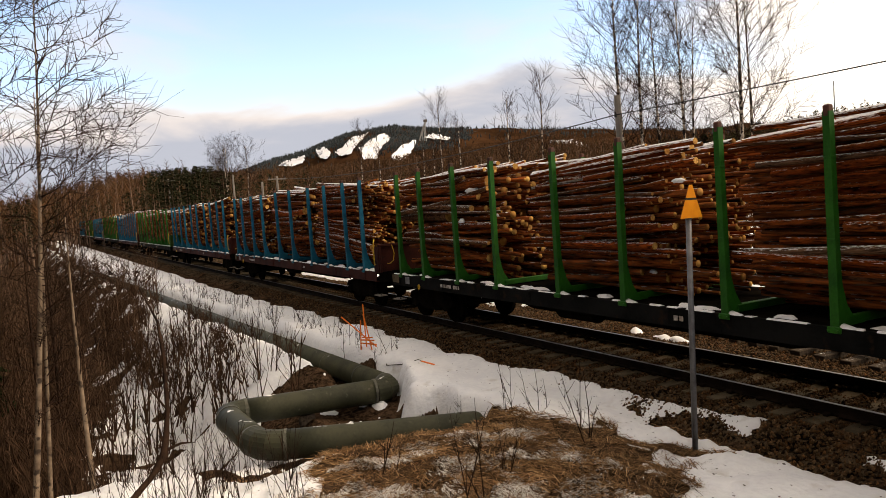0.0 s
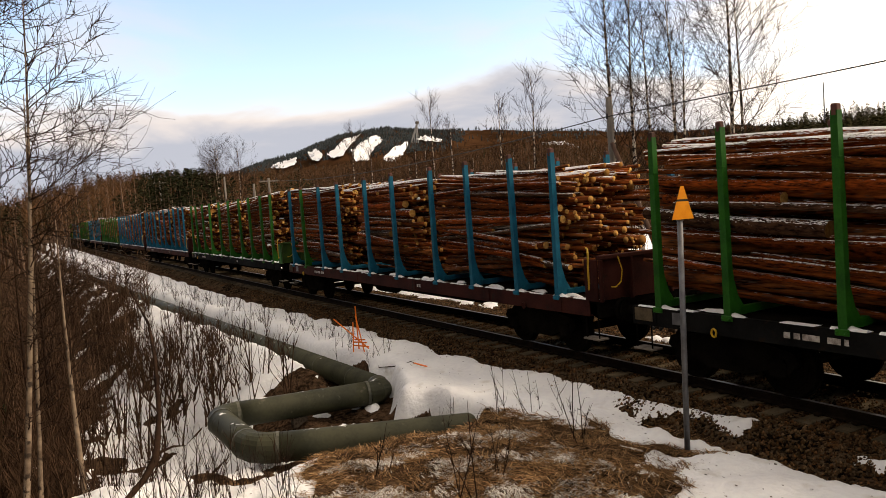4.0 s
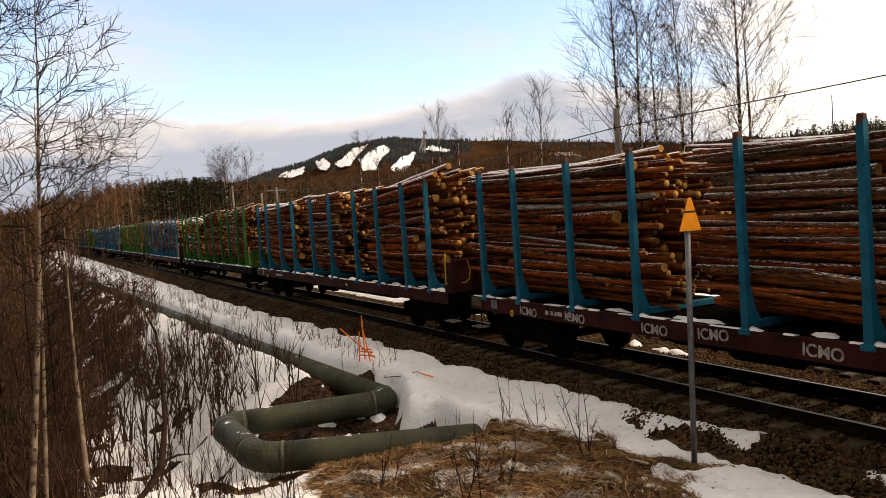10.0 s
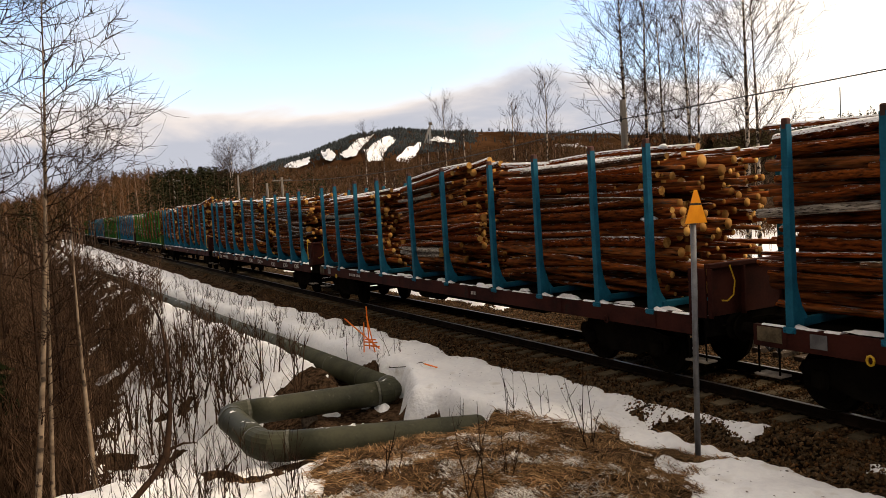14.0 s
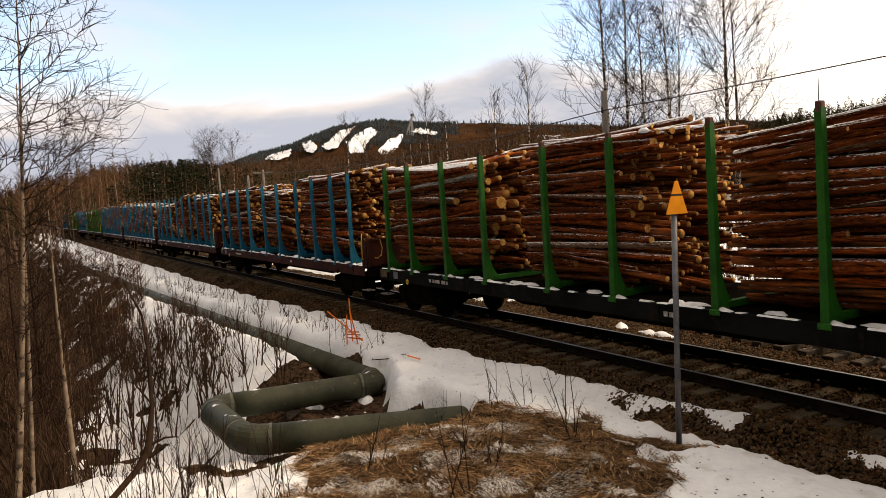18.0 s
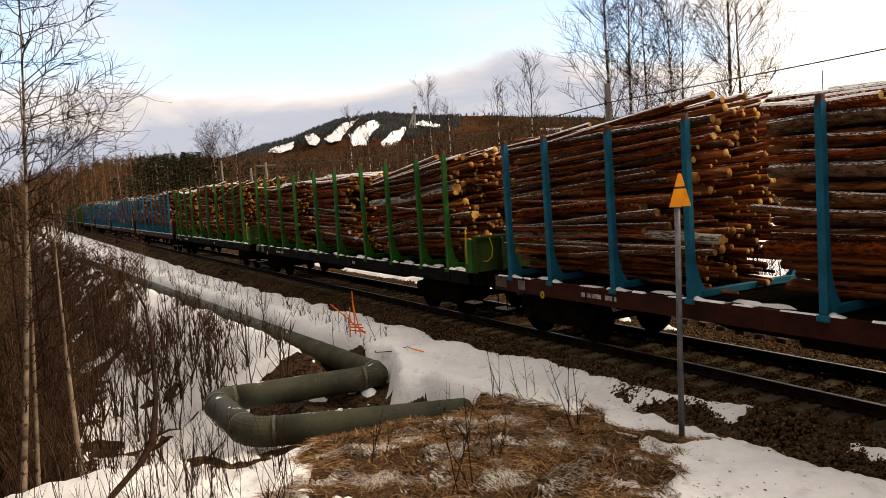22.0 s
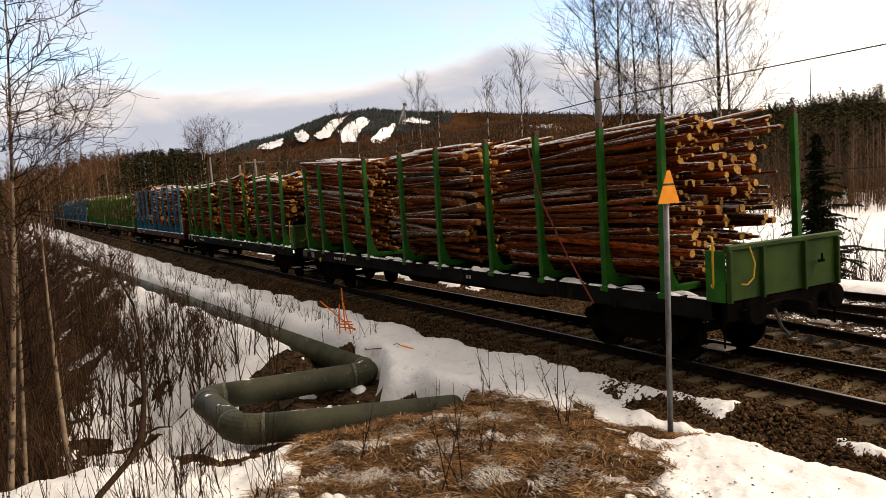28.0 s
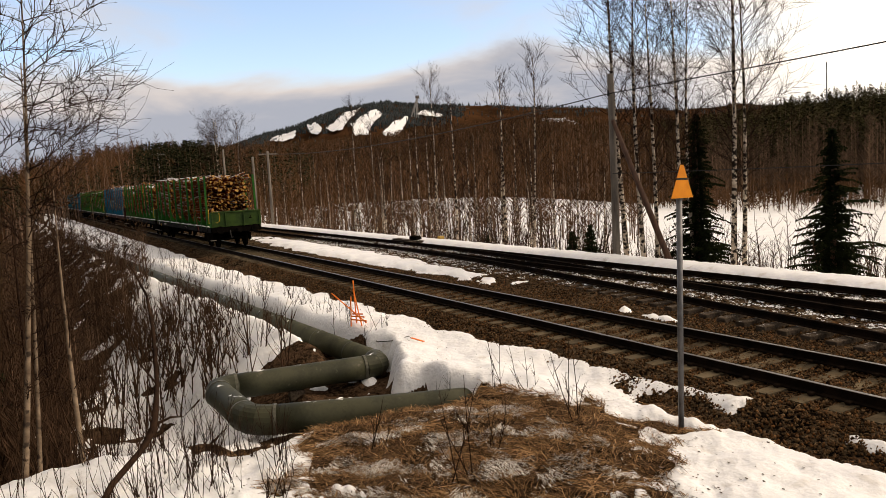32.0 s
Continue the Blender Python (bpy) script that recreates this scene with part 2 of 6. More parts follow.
TONES = ((0.40, 0.36, 0.36), (1.0, 0.82, 0.7), (0.55, 0.44, 0.40), (1.0, 1.0, 1.0), (0.48, 0.44, 0.42), (0.95, 0.72, 0.55), (0.62, 0.53, 0.48))
BARK = dict(vary=0.3, spec=0.03, third=(0.17, 0.078, 0.036), third_at=(0.58, 0.72), fine_amount=0.4, tints=TONES)
for kind, amount in (("bark", -0.15), ("bark_dusted", 0.20), ("bark_snowy", 0.92)):
    M[kind] = material(kind, (0.030, 0.0085, 0.0034), (0.36, 0.094, 0.021), 3.2, 0.85, 0, 9, 0.5, 0.10, (7, 0.6, 0.6), snow=amount, **BARK)
M["bark_grey"] = material("bark_grey", (0.026, 0.014, 0.009), (0.20, 0.110, 0.062), 3.2, 0.85, 0, 9, 0.5, 0.10, (7, 0.6, 0.6), snow=0.30, **{**BARK, "third": (0.21, 0.155, 0.115)})
M["birch_log"] = material("birch_log", (0.10, 0.075, 0.055), (0.56, 0.50, 0.43), 3.2, 0.85, 0, 9, 0.6, 0.1, (7, 0.6, 0.6), vary=0.3, spec=0.12, third=(0.03, 0.022, 0.017), third_at=(0.55, 0.62))
M["bark_in"] = material("bark_in", (0.012, 0.004, 0.002), (0.46, 0.150, 0.043), 3.0, 0.85, 0, 9, 0.6, 0.02, (0.6, 5, 5), vary=0.25, third=(0.115, 0.080, 0.060), third_at=(0.56, 0.66), snow=0.0, tints=TONES, spec=0.03)
M["bark_in_snowy"] = material("bark_in_snowy", (0.012, 0.004, 0.002), (0.46, 0.150, 0.043), 3.0, 0.85, 0, 9, 0.6, 0.02, (0.6, 5, 5), vary=0.25, third=(0.115, 0.080, 0.060), third_at=(0.56, 0.66), snow=0.80, tints=TONES, spec=0.03)
M["cut"] = material("cut", (0.32, 0.150, 0.032), (0.62, 0.36, 0.105), 1.3, 0.8, 0, 5, 0.3, 0.05, vary=0.2, tints=((0.32, 0.26, 0.24), (1.0, 0.92, 0.85), (0.55, 0.45, 0.40), (1.1, 1.1, 1.1), (0.70, 0.60, 0.58)), spec=0.1)
M["birch_bark"] = material("birch_bark", (0.30, 0.23, 0.17), (0.62, 0.52, 0.41), 2.6, 0.8, 0, 20, 0.4, 0.01, (1, 1, 1.4), third=(0.020, 0.015, 0.011), third_at=(0.48, 0.53), spec=0.1)
M["young_bark"] = material("young_bark", (0.12, 0.082, 0.055), (0.30, 0.22, 0.15), 2.2, 0.85, 0, 16, 0.4, 0.01, (1, 1, 1.2), third=(0.05, 0.036, 0.026), third_at=(0.56, 0.64), spec=0.1)
M["twig_grey"] = material("twig_grey", (0.045, 0.028, 0.018), (0.15, 0.096, 0.062), 0.05, 0.95, 0, 1.5, 0.0, 0.004, vary=0.4, spec=0)
M["twig"] = material("twig", (0.014, 0.009, 0.007), (0.045, 0.026, 0.017), 3, 0.9, 0, 20, 0.2, 0.004, spec=0)
M["brush"] = material("brush", (0.022, 0.013, 0.008), (0.085, 0.049, 0.030), 3, 0.9, 0, 20, 0.2, 0.004, spec=0)
M["twig_far"] = material("twig_far", (0.040, 0.020, 0.009), (0.128, 0.066, 0.031), 0.05, 0.95, 0, 1.5, 0.0, 0.004, vary=0.4, spec=0)
M["trunk_far"] = material("trunk_far", (0.07, 0.042, 0.027), (0.17, 0.115, 0.080), 0.5, 0.9, 0, 4, 0.0, 0.004, vary=0.5, spec=0.03)
M["needle"] = material("needle", (0.006, 0.009, 0.004), (0.019, 0.023, 0.009), 1.2, 0.85, 0, 12, 0.2, 0.02, vary=0.3, spec=0)
M["needle_far"] = material("needle_far", (0.026, 0.026, 0.012), (0.088, 0.074, 0.033), 0.02, 0.9, 0, 0.3, 0.0, 0.02, vary=0.4, spec=0)
M["needle_dark"] = material("needle_dark", (0.012, 0.014, 0.007), (0.042, 0.042, 0.020), 0.02, 0.9, 0, 0.3, 0.0, 0.02, vary=0.4, spec=0)
M["woodland"] = material("woodland", (0.024, 0.012, 0.006), (0.060, 0.028, 0.013), 0.012, 0.95, 0, 0.15, 0.3, 0.5, third=(0.12, 0.105, 0.10), third_at=(0.62, 0.76), spec=0)
# far hill needles: a paler bluish base that puts distance haze into the colour
M["needle_hazed"] = material("needle_hazed", (0.022, 0.027, 0.028), (0.050, 0.057, 0.058), 0.01, 0.9, 0, 0.3, 0.0, 0.02, vary=0.4, spec=0)
M["pole_wood"] = material("pole_wood", (0.10, 0.085, 0.07), (0.20, 0.17, 0.14), 2, 0.9, 0, 30, 0.4, 0.01, (4, 4, 0.4))
M["brown_wood"] = material("brown_wood", (0.055, 0.028, 0.018), (0.10, 0.052, 0.032), 2, 0.85, 0, 30, 0.4, 0.01, (4, 4, 0.4))


# ---- mesh tools ----
class Geo:
    """Vertices, faces and each face's material slot, gathered into one mesh."""

    def __init__(self):
        self.v, self.f, self.m = [], [], []

    def add(self, v, f, slot=0):
        n = len(self.v)
        self.v.extend(tuple(p) for p in v)
        self.f.extend(tuple(i + n for i in q) for q in f)
        self.m.extend([slot] * len(f))
        return self

    def tube(self, pts, rad, n=6, slot=0, cap=None):
        pts = [Vector(p) for p in pts]
        v, f = [], []
        prev = None
        for i, p in enumerate(pts):
            d = (pts[min(i + 1, len(pts) - 1)] - pts[max(i - 1, 0)]).normalized()
            if prev is None:
                prev = d.orthogonal().normalized()
            prev = (prev - d * prev.dot(d)).normalized()
            side = d.cross(prev)
            r = rad[i] if isinstance(rad, (list, tuple)) else rad
            for k in range(n):
                a = 2 * math.pi * k / n
                v.append(p + (prev * math.cos(a) + side * math.sin(a)) * r)
        for i in range(len(pts) - 1):
            for k in range(n):
                f.append((i * n + k, i * n + (k + 1) % n, (i + 1) * n + (k + 1) % n, (i + 1) * n + k))
        self.add(v, f, slot)
        base = len(self.v) - len(v)
        if cap is not None:
            self.f.extend([tuple(base + k for k in reversed(range(n))), tuple(base + (len(pts) - 1) * n + k for k in range(n))])
            self.m.extend([cap, cap])
        return self

    def box(self, c, s, bev=0.0, turn=None, slot=0):
        """A box at centre c with full sizes s and chamfered edges."""
        hx, hy, hz = (k / 2 for k in s)
        b = min(bev, hx * 0.9, hy * 0.9, hz * 0.9)
        v, f = [], []
        if b <= 0:
            v = [(sx * hx, sy * hy, sz * hz) for sx in (-1, 1) for sy in (-1, 1) for sz in (-1, 1)]
            f = [(0, 1, 3, 2), (4, 6, 7, 5), (0, 4, 5, 1), (2, 3, 7, 6), (0, 2, 6, 4), (1, 5, 7, 3)]
        else:
            at = {}
            for sx in (-1, 1):
                for sy in (-1, 1):
                    for sz in (-1, 1):
                        for ax in range(3):
                            at[sx, sy, sz, ax] = len(v)
                            k = [hx - b, hy - b, hz - b]
                            k[ax] += b
                            v.append((sx * k[0], sy * k[1], sz * k[2]))
            for ax in range(3):
                o1, o2 = (ax + 1) % 3, (ax + 2) % 3
                for sg in (-1, 1):
                    q = []
                    for u, w in ((-1, -1), (1, -1), (1, 1), (-1, 1)):
                        key = [0, 0, 0]
                        key[ax], key[o1], key[o2] = sg, u, w
                        q.append(at[(*key, ax)])
                    f.append(tuple(q if sg > 0 else reversed(q)))
                for u in (-1, 1):
                    for w in (-1, 1):
                        ka, kb = [0, 0, 0], [0, 0, 0]
                        ka[ax], kb[ax] = -1, 1
                        ka[o1] = kb[o1] = u
                        ka[o2] = kb[o2] = w
                        q = (at[(*ka, o1)], at[(*kb, o1)], at[(*kb, o2)], at[(*ka, o2)])
                        f.append(q if u * w > 0 else tuple(reversed(q)))
            for sx in (-1, 1):
                for sy in (-1, 1):
                    for sz in (-1, 1):
                        q = tuple(at[sx, sy, sz, ax] for ax in range(3))
                        f.append(q if sx * sy * sz > 0 else tuple(reversed(q)))
        m = Matrix.Translation(c) @ (turn.to_4x4() if turn else Matrix.Identity(4))
        return self.add([m @ Vector(p) for p in v], f, slot)

    def prism(self, outline, y0, y1, axis="y", slot=0):
        """An outline of (u, w) pulled from y0 to y1 along the axis; u, w are x, z (y), y, z (x) or x, y (z)."""
        put = {"y": lambda u, w, k: (u, k, w), "x": lambda u, w, k: (k, u, w), "z": lambda u, w, k: (u, w, k)}[axis]
        n = len(outline)
        v = [put(u, w, y0) for u, w in outline] + [put(u, w, y1) for u, w in outline]
        f = [tuple(range(n)), tuple(reversed(range(n, 2 * n)))]
        f += [(i, n + i, n + (i + 1) % n, (i + 1) % n) for i in range(n)]
        return self.add(v, f, slot)

    def mesh(self, name, mats, smooth=False):
        me = bpy.data.meshes.new(name)
        me.from_pydata(self.v, [], self.f)
        for mt in mats if isinstance(mats, (list, tuple)) else [mats]:
            me.materials.append(mt)
        if any(self.m):
            me.polygons.foreach_set("material_index", self.m)
        if smooth:
            me.polygons.foreach_set("use_smooth", [True] * len(self.f))
        bm = bmesh.new()
        bm.from_mesh(me)
        if len(bm.faces) < 20000:
            bmesh.ops.recalc_face_normals(bm, faces=bm.faces)
            bm.to_mesh(me)
        bm.free()
        return me


def quick_mesh(name, v, f, mats, smooth=False, slots=None):
    """A large mesh from arrays; all faces have the same number of corners."""
    v, f = np.asarray(v, np.float32), np.asarray(f, np.int32)
    me = bpy.data.meshes.new(name)
    me.vertices.add(len(v))
    me.vertices.foreach_set("co", v.ravel())
    k = f.shape[1]
    me.loops.add(f.size)
    me.loops.foreach_set("vertex_index", f.ravel())
    me.polygons.add(len(f))
    me.polygons.foreach_set("loop_start", np.arange(0, f.size, k, dtype=np.int32))
    for mt in mats if isinstance(mats, (list, tuple)) else [mats]:
        me.materials.append(mt)
    if slots is not None:
        me.polygons.foreach_set("material_index", np.asarray(slots, np.int32))
    if smooth:
        me.polygons.foreach_set("use_smooth", np.ones(len(f), bool))
    me.update(calc_edges=True)
    return me


def part(name, geo, mats, parent, label="", at=None, smooth=False):
    me = geo.mesh(name, mats, smooth) if isinstance(geo, Geo) else geo
    ob = new(name, me)
    ob.parent = parent
    if at is not None:
        ob.matrix_basis = at
    if label:
        tagged(ob, label)
    return ob


def thing(name, label, category, group="", at=None, kind=""):
    ob = new(name)
    if at is not None:
        ob.matrix_basis = at
    return tagged(ob, label, category, group, kind)


def step(x, lo, hi):
    k = np.clip((np.asarray(x, float) - lo) / (hi - lo), 0, 1)
    return k * k * (3 - 2 * k)


def waves(x, y, size, seed, octaves=4):
    """Smooth uneven heights, about -1 to 1, from sums of turned sines (works on whole arrays)."""
    r = np.random.RandomState(seed)
    total = np.zeros(np.broadcast(x, y).shape)
    amp, norm, s = 1.0, 0.0, 1.0 / size
    for _ in range(octaves):
        for _ in range(4):
            a, ph, k = r.uniform(0, 2 * np.pi), r.uniform(0, 2 * np.pi), r.uniform(0.7, 1.3) * s * 2 * np.pi
            total = total + amp * np.sin(k * (x * np.cos(a) + y * np.sin(a)) + ph + 1.7 * np.sin(0.6 * k * (y * np.cos(a) - x * np.sin(a)) + 2 * ph))
        norm += amp * 2.0
        amp, s = amp * 0.55, s * 2.1
    return total / norm


# ---- the lie of the land ----
NEAR, GAUGE = 10.04, 1.6                 # near rail of the loaded track, and rail to rail
LINE_A, LINE_B = NEAR + GAUGE / 2, 17.32  # centre lines of the two straight tracks
PIPE_Z, PIPE_R = -0.90, 0.275


def pipe_y(x):
    return 7.02 + 0.0445 * (np.maximum(x, -75.0) + 15.9)


def loop_edge(x):
    """Where the hollow round the pipe's loop ends towards the track."""
    return np.interp(x, (-16.6, -15.2, -13.9, -13.3, -12.0), (7.5, 6.95, 6.35, 6.75, 6.95)) + 0.06 * np.sin(5.1 * np.asarray(x, float)) + 0.03 * np.sin(13.0 * np.asarray(x, float))


def branch_y(x):
    """Centre line of the track that leaves the second one at the switch."""
    k = np.clip(np.asarray(x, float) + 37.0, 0, None)
    return LINE_B - np.where(k < 16, 0.00416 * k * k, 1.065 + 0.1331 * (k - 16))


RIDGE_AZ = (0, 20, 31, 39, 44, 51.6, 60, 64.8, 68.2, 71.5, 75, 78, 82, 90, 110, 140)
RIDGE_EL = (1.2, 2.0, 3.0, 3.4, 3.7, 4.45, 4.9, 5.38, 5.12, 4.0, 3.2, 2.3, 1.8, 1.4, 1.2, 1.0)


def ground_z(x, y):
    x, y = np.asarray(x, float), np.asarray(y, float)
    r = np.hypot(x, y)
    az = np.degrees(np.arctan2(-x, y))
    py = pipe_y(x)
    # south of the line: a level strip, a ravine beyond the pipe, a shelf in front
    ravine = step(-x, 12.3, 15.6) * (1 - step(y, py - 4.6, py - 0.3))
    z = -0.52 - 2.3 * ravine + step(-y, 6.0, 30.0) * 4.5 - 0.25 * step(-x, 8.5, 11.0) * (1 - step(y, 2.0, 4.0))
    # the hollow under the pipe's loop and along the pipe
    loop = step(x, -17.8, -16.8) * (1 - step(x, -12.3, -11.0)) * step(y, 2.2, 3.1) * (1 - step(y, loop_edge(x) - 0.15, loop_edge(x) + 0.25))
    z = z * (1 - loop) + np.minimum(z, -1.25) * loop
    along = (1 - step(x, -17.0, -16.0)) * step(y, py - 0.9, py - 0.5) * (1 - step(y, py + 0.15, py + 0.6))
    z = z * (1 - along) + np.minimum(z, -1.22) * along
    # mound of dead grass
    z = z + 0.20 * np.exp(-(((x + 9.4) / 1.6) ** 2 + ((y - 5.9) / 1.5) ** 2)) + 0.10 * np.exp(-(((x + 7.9) / 1.6) ** 2 + ((y - 7.0) / 0.9) ** 2))
    # the bank on which the eye stands
    z = z + 2.2 * (1 - step(r, 1.5, 6.4)) * step(-y + 8.4, 0, 3)
    # the track bed
    bed = step(y, 8.5 - 0.5 * step(-x, 22, 38), 9.5) * (1 - step(y, 20.0, 20.6))
    z = z * (1 - bed) + (-0.34) * bed
    # beyond the tracks: a bank, then the frozen lake
    beyond = step(y, 20.3, 25.0)
    z = z * (1 - beyond) + (-2.9) * beyond
    z = z + 0.09 * waves(x, y, 3.0, 5, 3) * (1 - bed) * (1 - step(r, 50, 80))
    # far shore and hills
    near_shore = 104 + 130 * step(az, 40, 64)
    shore = step(r, near_shore, near_shore + 300) * np.maximum(step(y, 30, 80), step(-x, 160, 320))
    knoll = 15.0 * step(az, 44, 54) * (1 - step(az, 82, 92)) - 3.0 * step(az, 62, 66) * (1 - step(az, 76, 84))
    z = z + shore * (11.5 + knoll + 9.0 * (1 - step(az, 31, 46)) + 3.0 * waves(x, y, 160, 8, 3))
    rise = np.tan(np.radians(np.interp(az, RIDGE_AZ, RIDGE_EL))) * 2450
    z = z + step(r, 700, 2450) * (rise - 12 - knoll) * (az > 0) + step(r, 800, 3000) * 60 * (az <= 0)
    z = z + step(r, 600, 1500) * (1 - step(r, 2100, 2450)) * 10 * waves(x, y, 420, 3, 3)
    return z


def rings(fine, coarse, r0, r1, ratio):
    th = np.radians(np.concatenate([np.arange(114, 190, fine), np.arange(190, 474, coarse)]))
    rr = r0 * ratio ** np.arange(int(math.log(r1 / r0) / math.log(ratio)) + 1)
    return th, rr


def ground_sheet():
    th, rr = rings(0.24, 3.0, 1.0, 4600, 1.0165)
    rr = np.concatenate([[0.0, 0.3, 0.65], rr])
    T, R = np.meshgrid(th, rr)
    x, y = R * np.cos(T), R * np.sin(T)
    z = ground_z(x, y)
    v = np.stack([x, y, z], -1).reshape(-1, 3)
    n, k = len(th), len(rr)
    i, j = np.meshgrid(np.arange(k - 1), np.arange(n), indexing="ij")
    f = np.stack([i * n + j, (i + 1) * n + j, (i + 1) * n + (j + 1) % n, i * n + (j + 1) % n], -1).reshape(-1, 4)
    mid_r = np.hypot(*v[f].mean(1)[:, :2].T)
    me = quick_mesh("ground", v, f, [M["soil"], M["woodland"]], True, (mid_r > 150).astype(int))
    tagged(new("ground", me), "brown earth with dead plants, running out to wooded hills", "ground", kind="structure")


def lump_cover(x, y):
    """How far snow lies here: above 0 it covers, below it has melted."""
    py = pipe_y(x)
    c = 0.55 + 0.25 * waves(x, y, 5.0, 21, 3)
    edge = 9.30 + 0.10 * waves(x, y, 2.2, 31, 3) - 0.30 * step(-x, 11, 16) - 0.55 * step(-x, 20, 38) + 0.2 * step(x, -9.5, -8)
    c = np.where((y > edge - 1.2) & (y < 9.6), np.minimum(c, (edge - y) * 1.6), c)      # track bed is bare
    mound = np.sqrt(((x + 8.9) / 2.75) ** 2 + ((y - 5.2) / 2.35) ** 2) + 0.14 * waves(x, y, 1.6, 41, 4)
    tail = np.sqrt(((x + 11.2) / 1.3) ** 2 + ((y - 5.9) / 1.25) ** 2) + 0.14 * waves(x, y, 1.2, 42, 4)
    tufts = 0.34 * np.clip(waves(x, y, 0.6, 44, 3), -0.2, 1) * step(mound, 0.2, 0.7) * step(x, -9.8, -8.4) * (1 - step(y, 5.6, 6.6))
    c = np.minimum(c, (np.minimum(mound, tail) - 1.0) * 0.9 + tufts)
    patch = np.sqrt(((x + 8.25) / 1.0) ** 2 + ((y - 8.72) / 0.27) ** 2) + 0.3 * waves(x, y, 1.0, 43, 3)
    c = np.minimum(c, (patch - 1.0) * 0.8)
    u, w = (x + 8.2) * 0.876 + (y - 7.86) * 0.482, (y - 7.86) * 0.876 - (x + 8.2) * 0.482
    c = np.minimum(c, (np.sqrt((u / 0.85) ** 2 + (w / 0.17) ** 2) + 0.35 * waves(x, y, 0.7, 45, 3) - 1.0) * 0.5)
    corner = np.sqrt(((x + 5.5) / 0.85) ** 2 + ((y - 9.12) / 0.17) ** 2) + 0.25 * waves(x, y, 0.9, 47, 3)
    gravel = np.minimum(c, np.maximum((8.66 - y + 0.10 * waves(x, y, 1.1, 49, 3)) * 1.5, (1.0 - corner) * 0.4))
    c = np.where(x > -7.6, gravel, c)
    loop = step(x, -19.3, -18.0) * (1 - step(x, -13.0, -12.0)) * step(y, 3.8 - 1.1 * step(x, -13.9, -13.4), 4.9 - 1.1 * step(x, -13.9, -13.4)) * (1 - step(y, loop_edge(x) - 0.20, loop_edge(x) + 0.10))
    c = c - loop * (0.95 + 0.6 * waves(x, y, 1.3, 51, 3))
    front = np.sqrt(((x + 12.5) / 0.75) ** 2 + ((y - 3.0) / 1.0) ** 2) + 0.15 * waves(x, y, 0.9, 53, 3)
    c = np.minimum(c, (front - 1.0) * 1.2)
    along = (1 - step(x, -16.9, -16.2)) * step(y, py - 0.8, py - 0.5) * (1 - step(y, py + 0.12, py + 0.34))
    c = c - along * 0.9
    ravine = step(-x, 14.0, 19.0) * (1 - step(y, py - 3.0, py - 0.5))
    c = c - ravine * (0.16 + 0.75 * step(-y, -3.2, 0.6) + 0.55 * np.clip(waves(x, y, 2.4, 61, 4), -0.4, 1))
    c = c - step(-y, 0.5, 3.0) * step(-x, 13.2, 15) * 0.9
    thick = 0.275 * (-21.8 - x) - 0.3 + 1.3 * waves(x, y, 3.0, 63, 3)                       # no snow is left under the dense thicket
    c = c - 0.55 * step(thick - y, -0.5, 0.6) * step(-x, 17.5, 21.0) * (y < py)
    # between the tracks only a long drift
    drift = np.sqrt(((x + 40) / 17.5) ** 2 + ((y - 14.5 + 0.035 * (x + 36)) / 1.15) ** 2) + 0.25 * waves(x, y, 1.8, 71, 3)
    small = np.sqrt(((x + 13.0) / 0.62) ** 2 + ((y - 12.85) / 0.17) ** 2) + 0.3 * waves(x, y, 0.9, 73, 3)
    speck = np.sqrt(((x + 14.4) / 0.22) ** 2 + ((y - 13.03) / 0.13) ** 2)
    inner = np.maximum(np.maximum(np.where(x > -20.5, -0.6, (1 - drift) * 0.6), (1 - small) * 0.5), (1 - speck) * 0.5)
    bank = np.minimum(c, (y - 18.85 - 0.14 * waves(x, y, 2.0, 77, 3)) * 1.3)
    c = np.where(y > 9.6, np.maximum(inner, bank), c)
    # woods on the far shore keep little
    rr = np.hypot(x, y)
    az = np.degrees(np.arctan2(-x, y))
    near_shore = 104 + 130 * step(az, 40, 64)
    c = c - 1.4 * (1 - step(rr + 0.5 * waves(x, y, 1.4, 97, 3), 4.9, 6.3))
    return c - step(rr, near_shore - 6 + 26 * (1 - step(az, 40, 48)), near_shore + 12 + 60 * (1 - step(az, 40, 48))) * 1.6


def snow_sheet():
    th, rr = rings(0.20, 4.0, 5.0, 420, 1.0125)
    T, R = np.meshgrid(th[th < radians(190)], rr)
    x, y = R * np.cos(T), R * np.sin(T)
    c = lump_cover(x, y)
    thick = 0.26 * np.clip(c, -0.5, 0.35) / 0.35 * 0.42 + 0.025 * waves(x, y, 0.8, 81, 3) * (R < 60)
    extra = 0.22 * step(y, 18.7, 19.3) * (1 - step(y, 20.6, 22.0)) + 0.10 * step(y, 9.6, 9.9) * (1 - step(y, 18.6, 18.9)) * (c > 0)
    z = ground_z(x, y) + thick + extra
    v = np.stack([x, y, z], -1).reshape(-1, 3)
    n = T.shape[1]
    i, j = np.meshgrid(np.arange(len(rr) - 1), np.arange(n - 1), indexing="ij")
    f = np.stack([i * n + j, (i + 1) * n + j, (i + 1) * n + j + 1, i * n + j + 1], -1).reshape(-1, 4)
    keep = c.ravel()[f].max(1) > -0.12
    tagged(new("snow", quick_mesh("snow", v, f[keep], M["snow"], True)), "old settled snow lying in patches on the ground", "snow", kind="stuff")


ground_sheet()
snow_sheet()


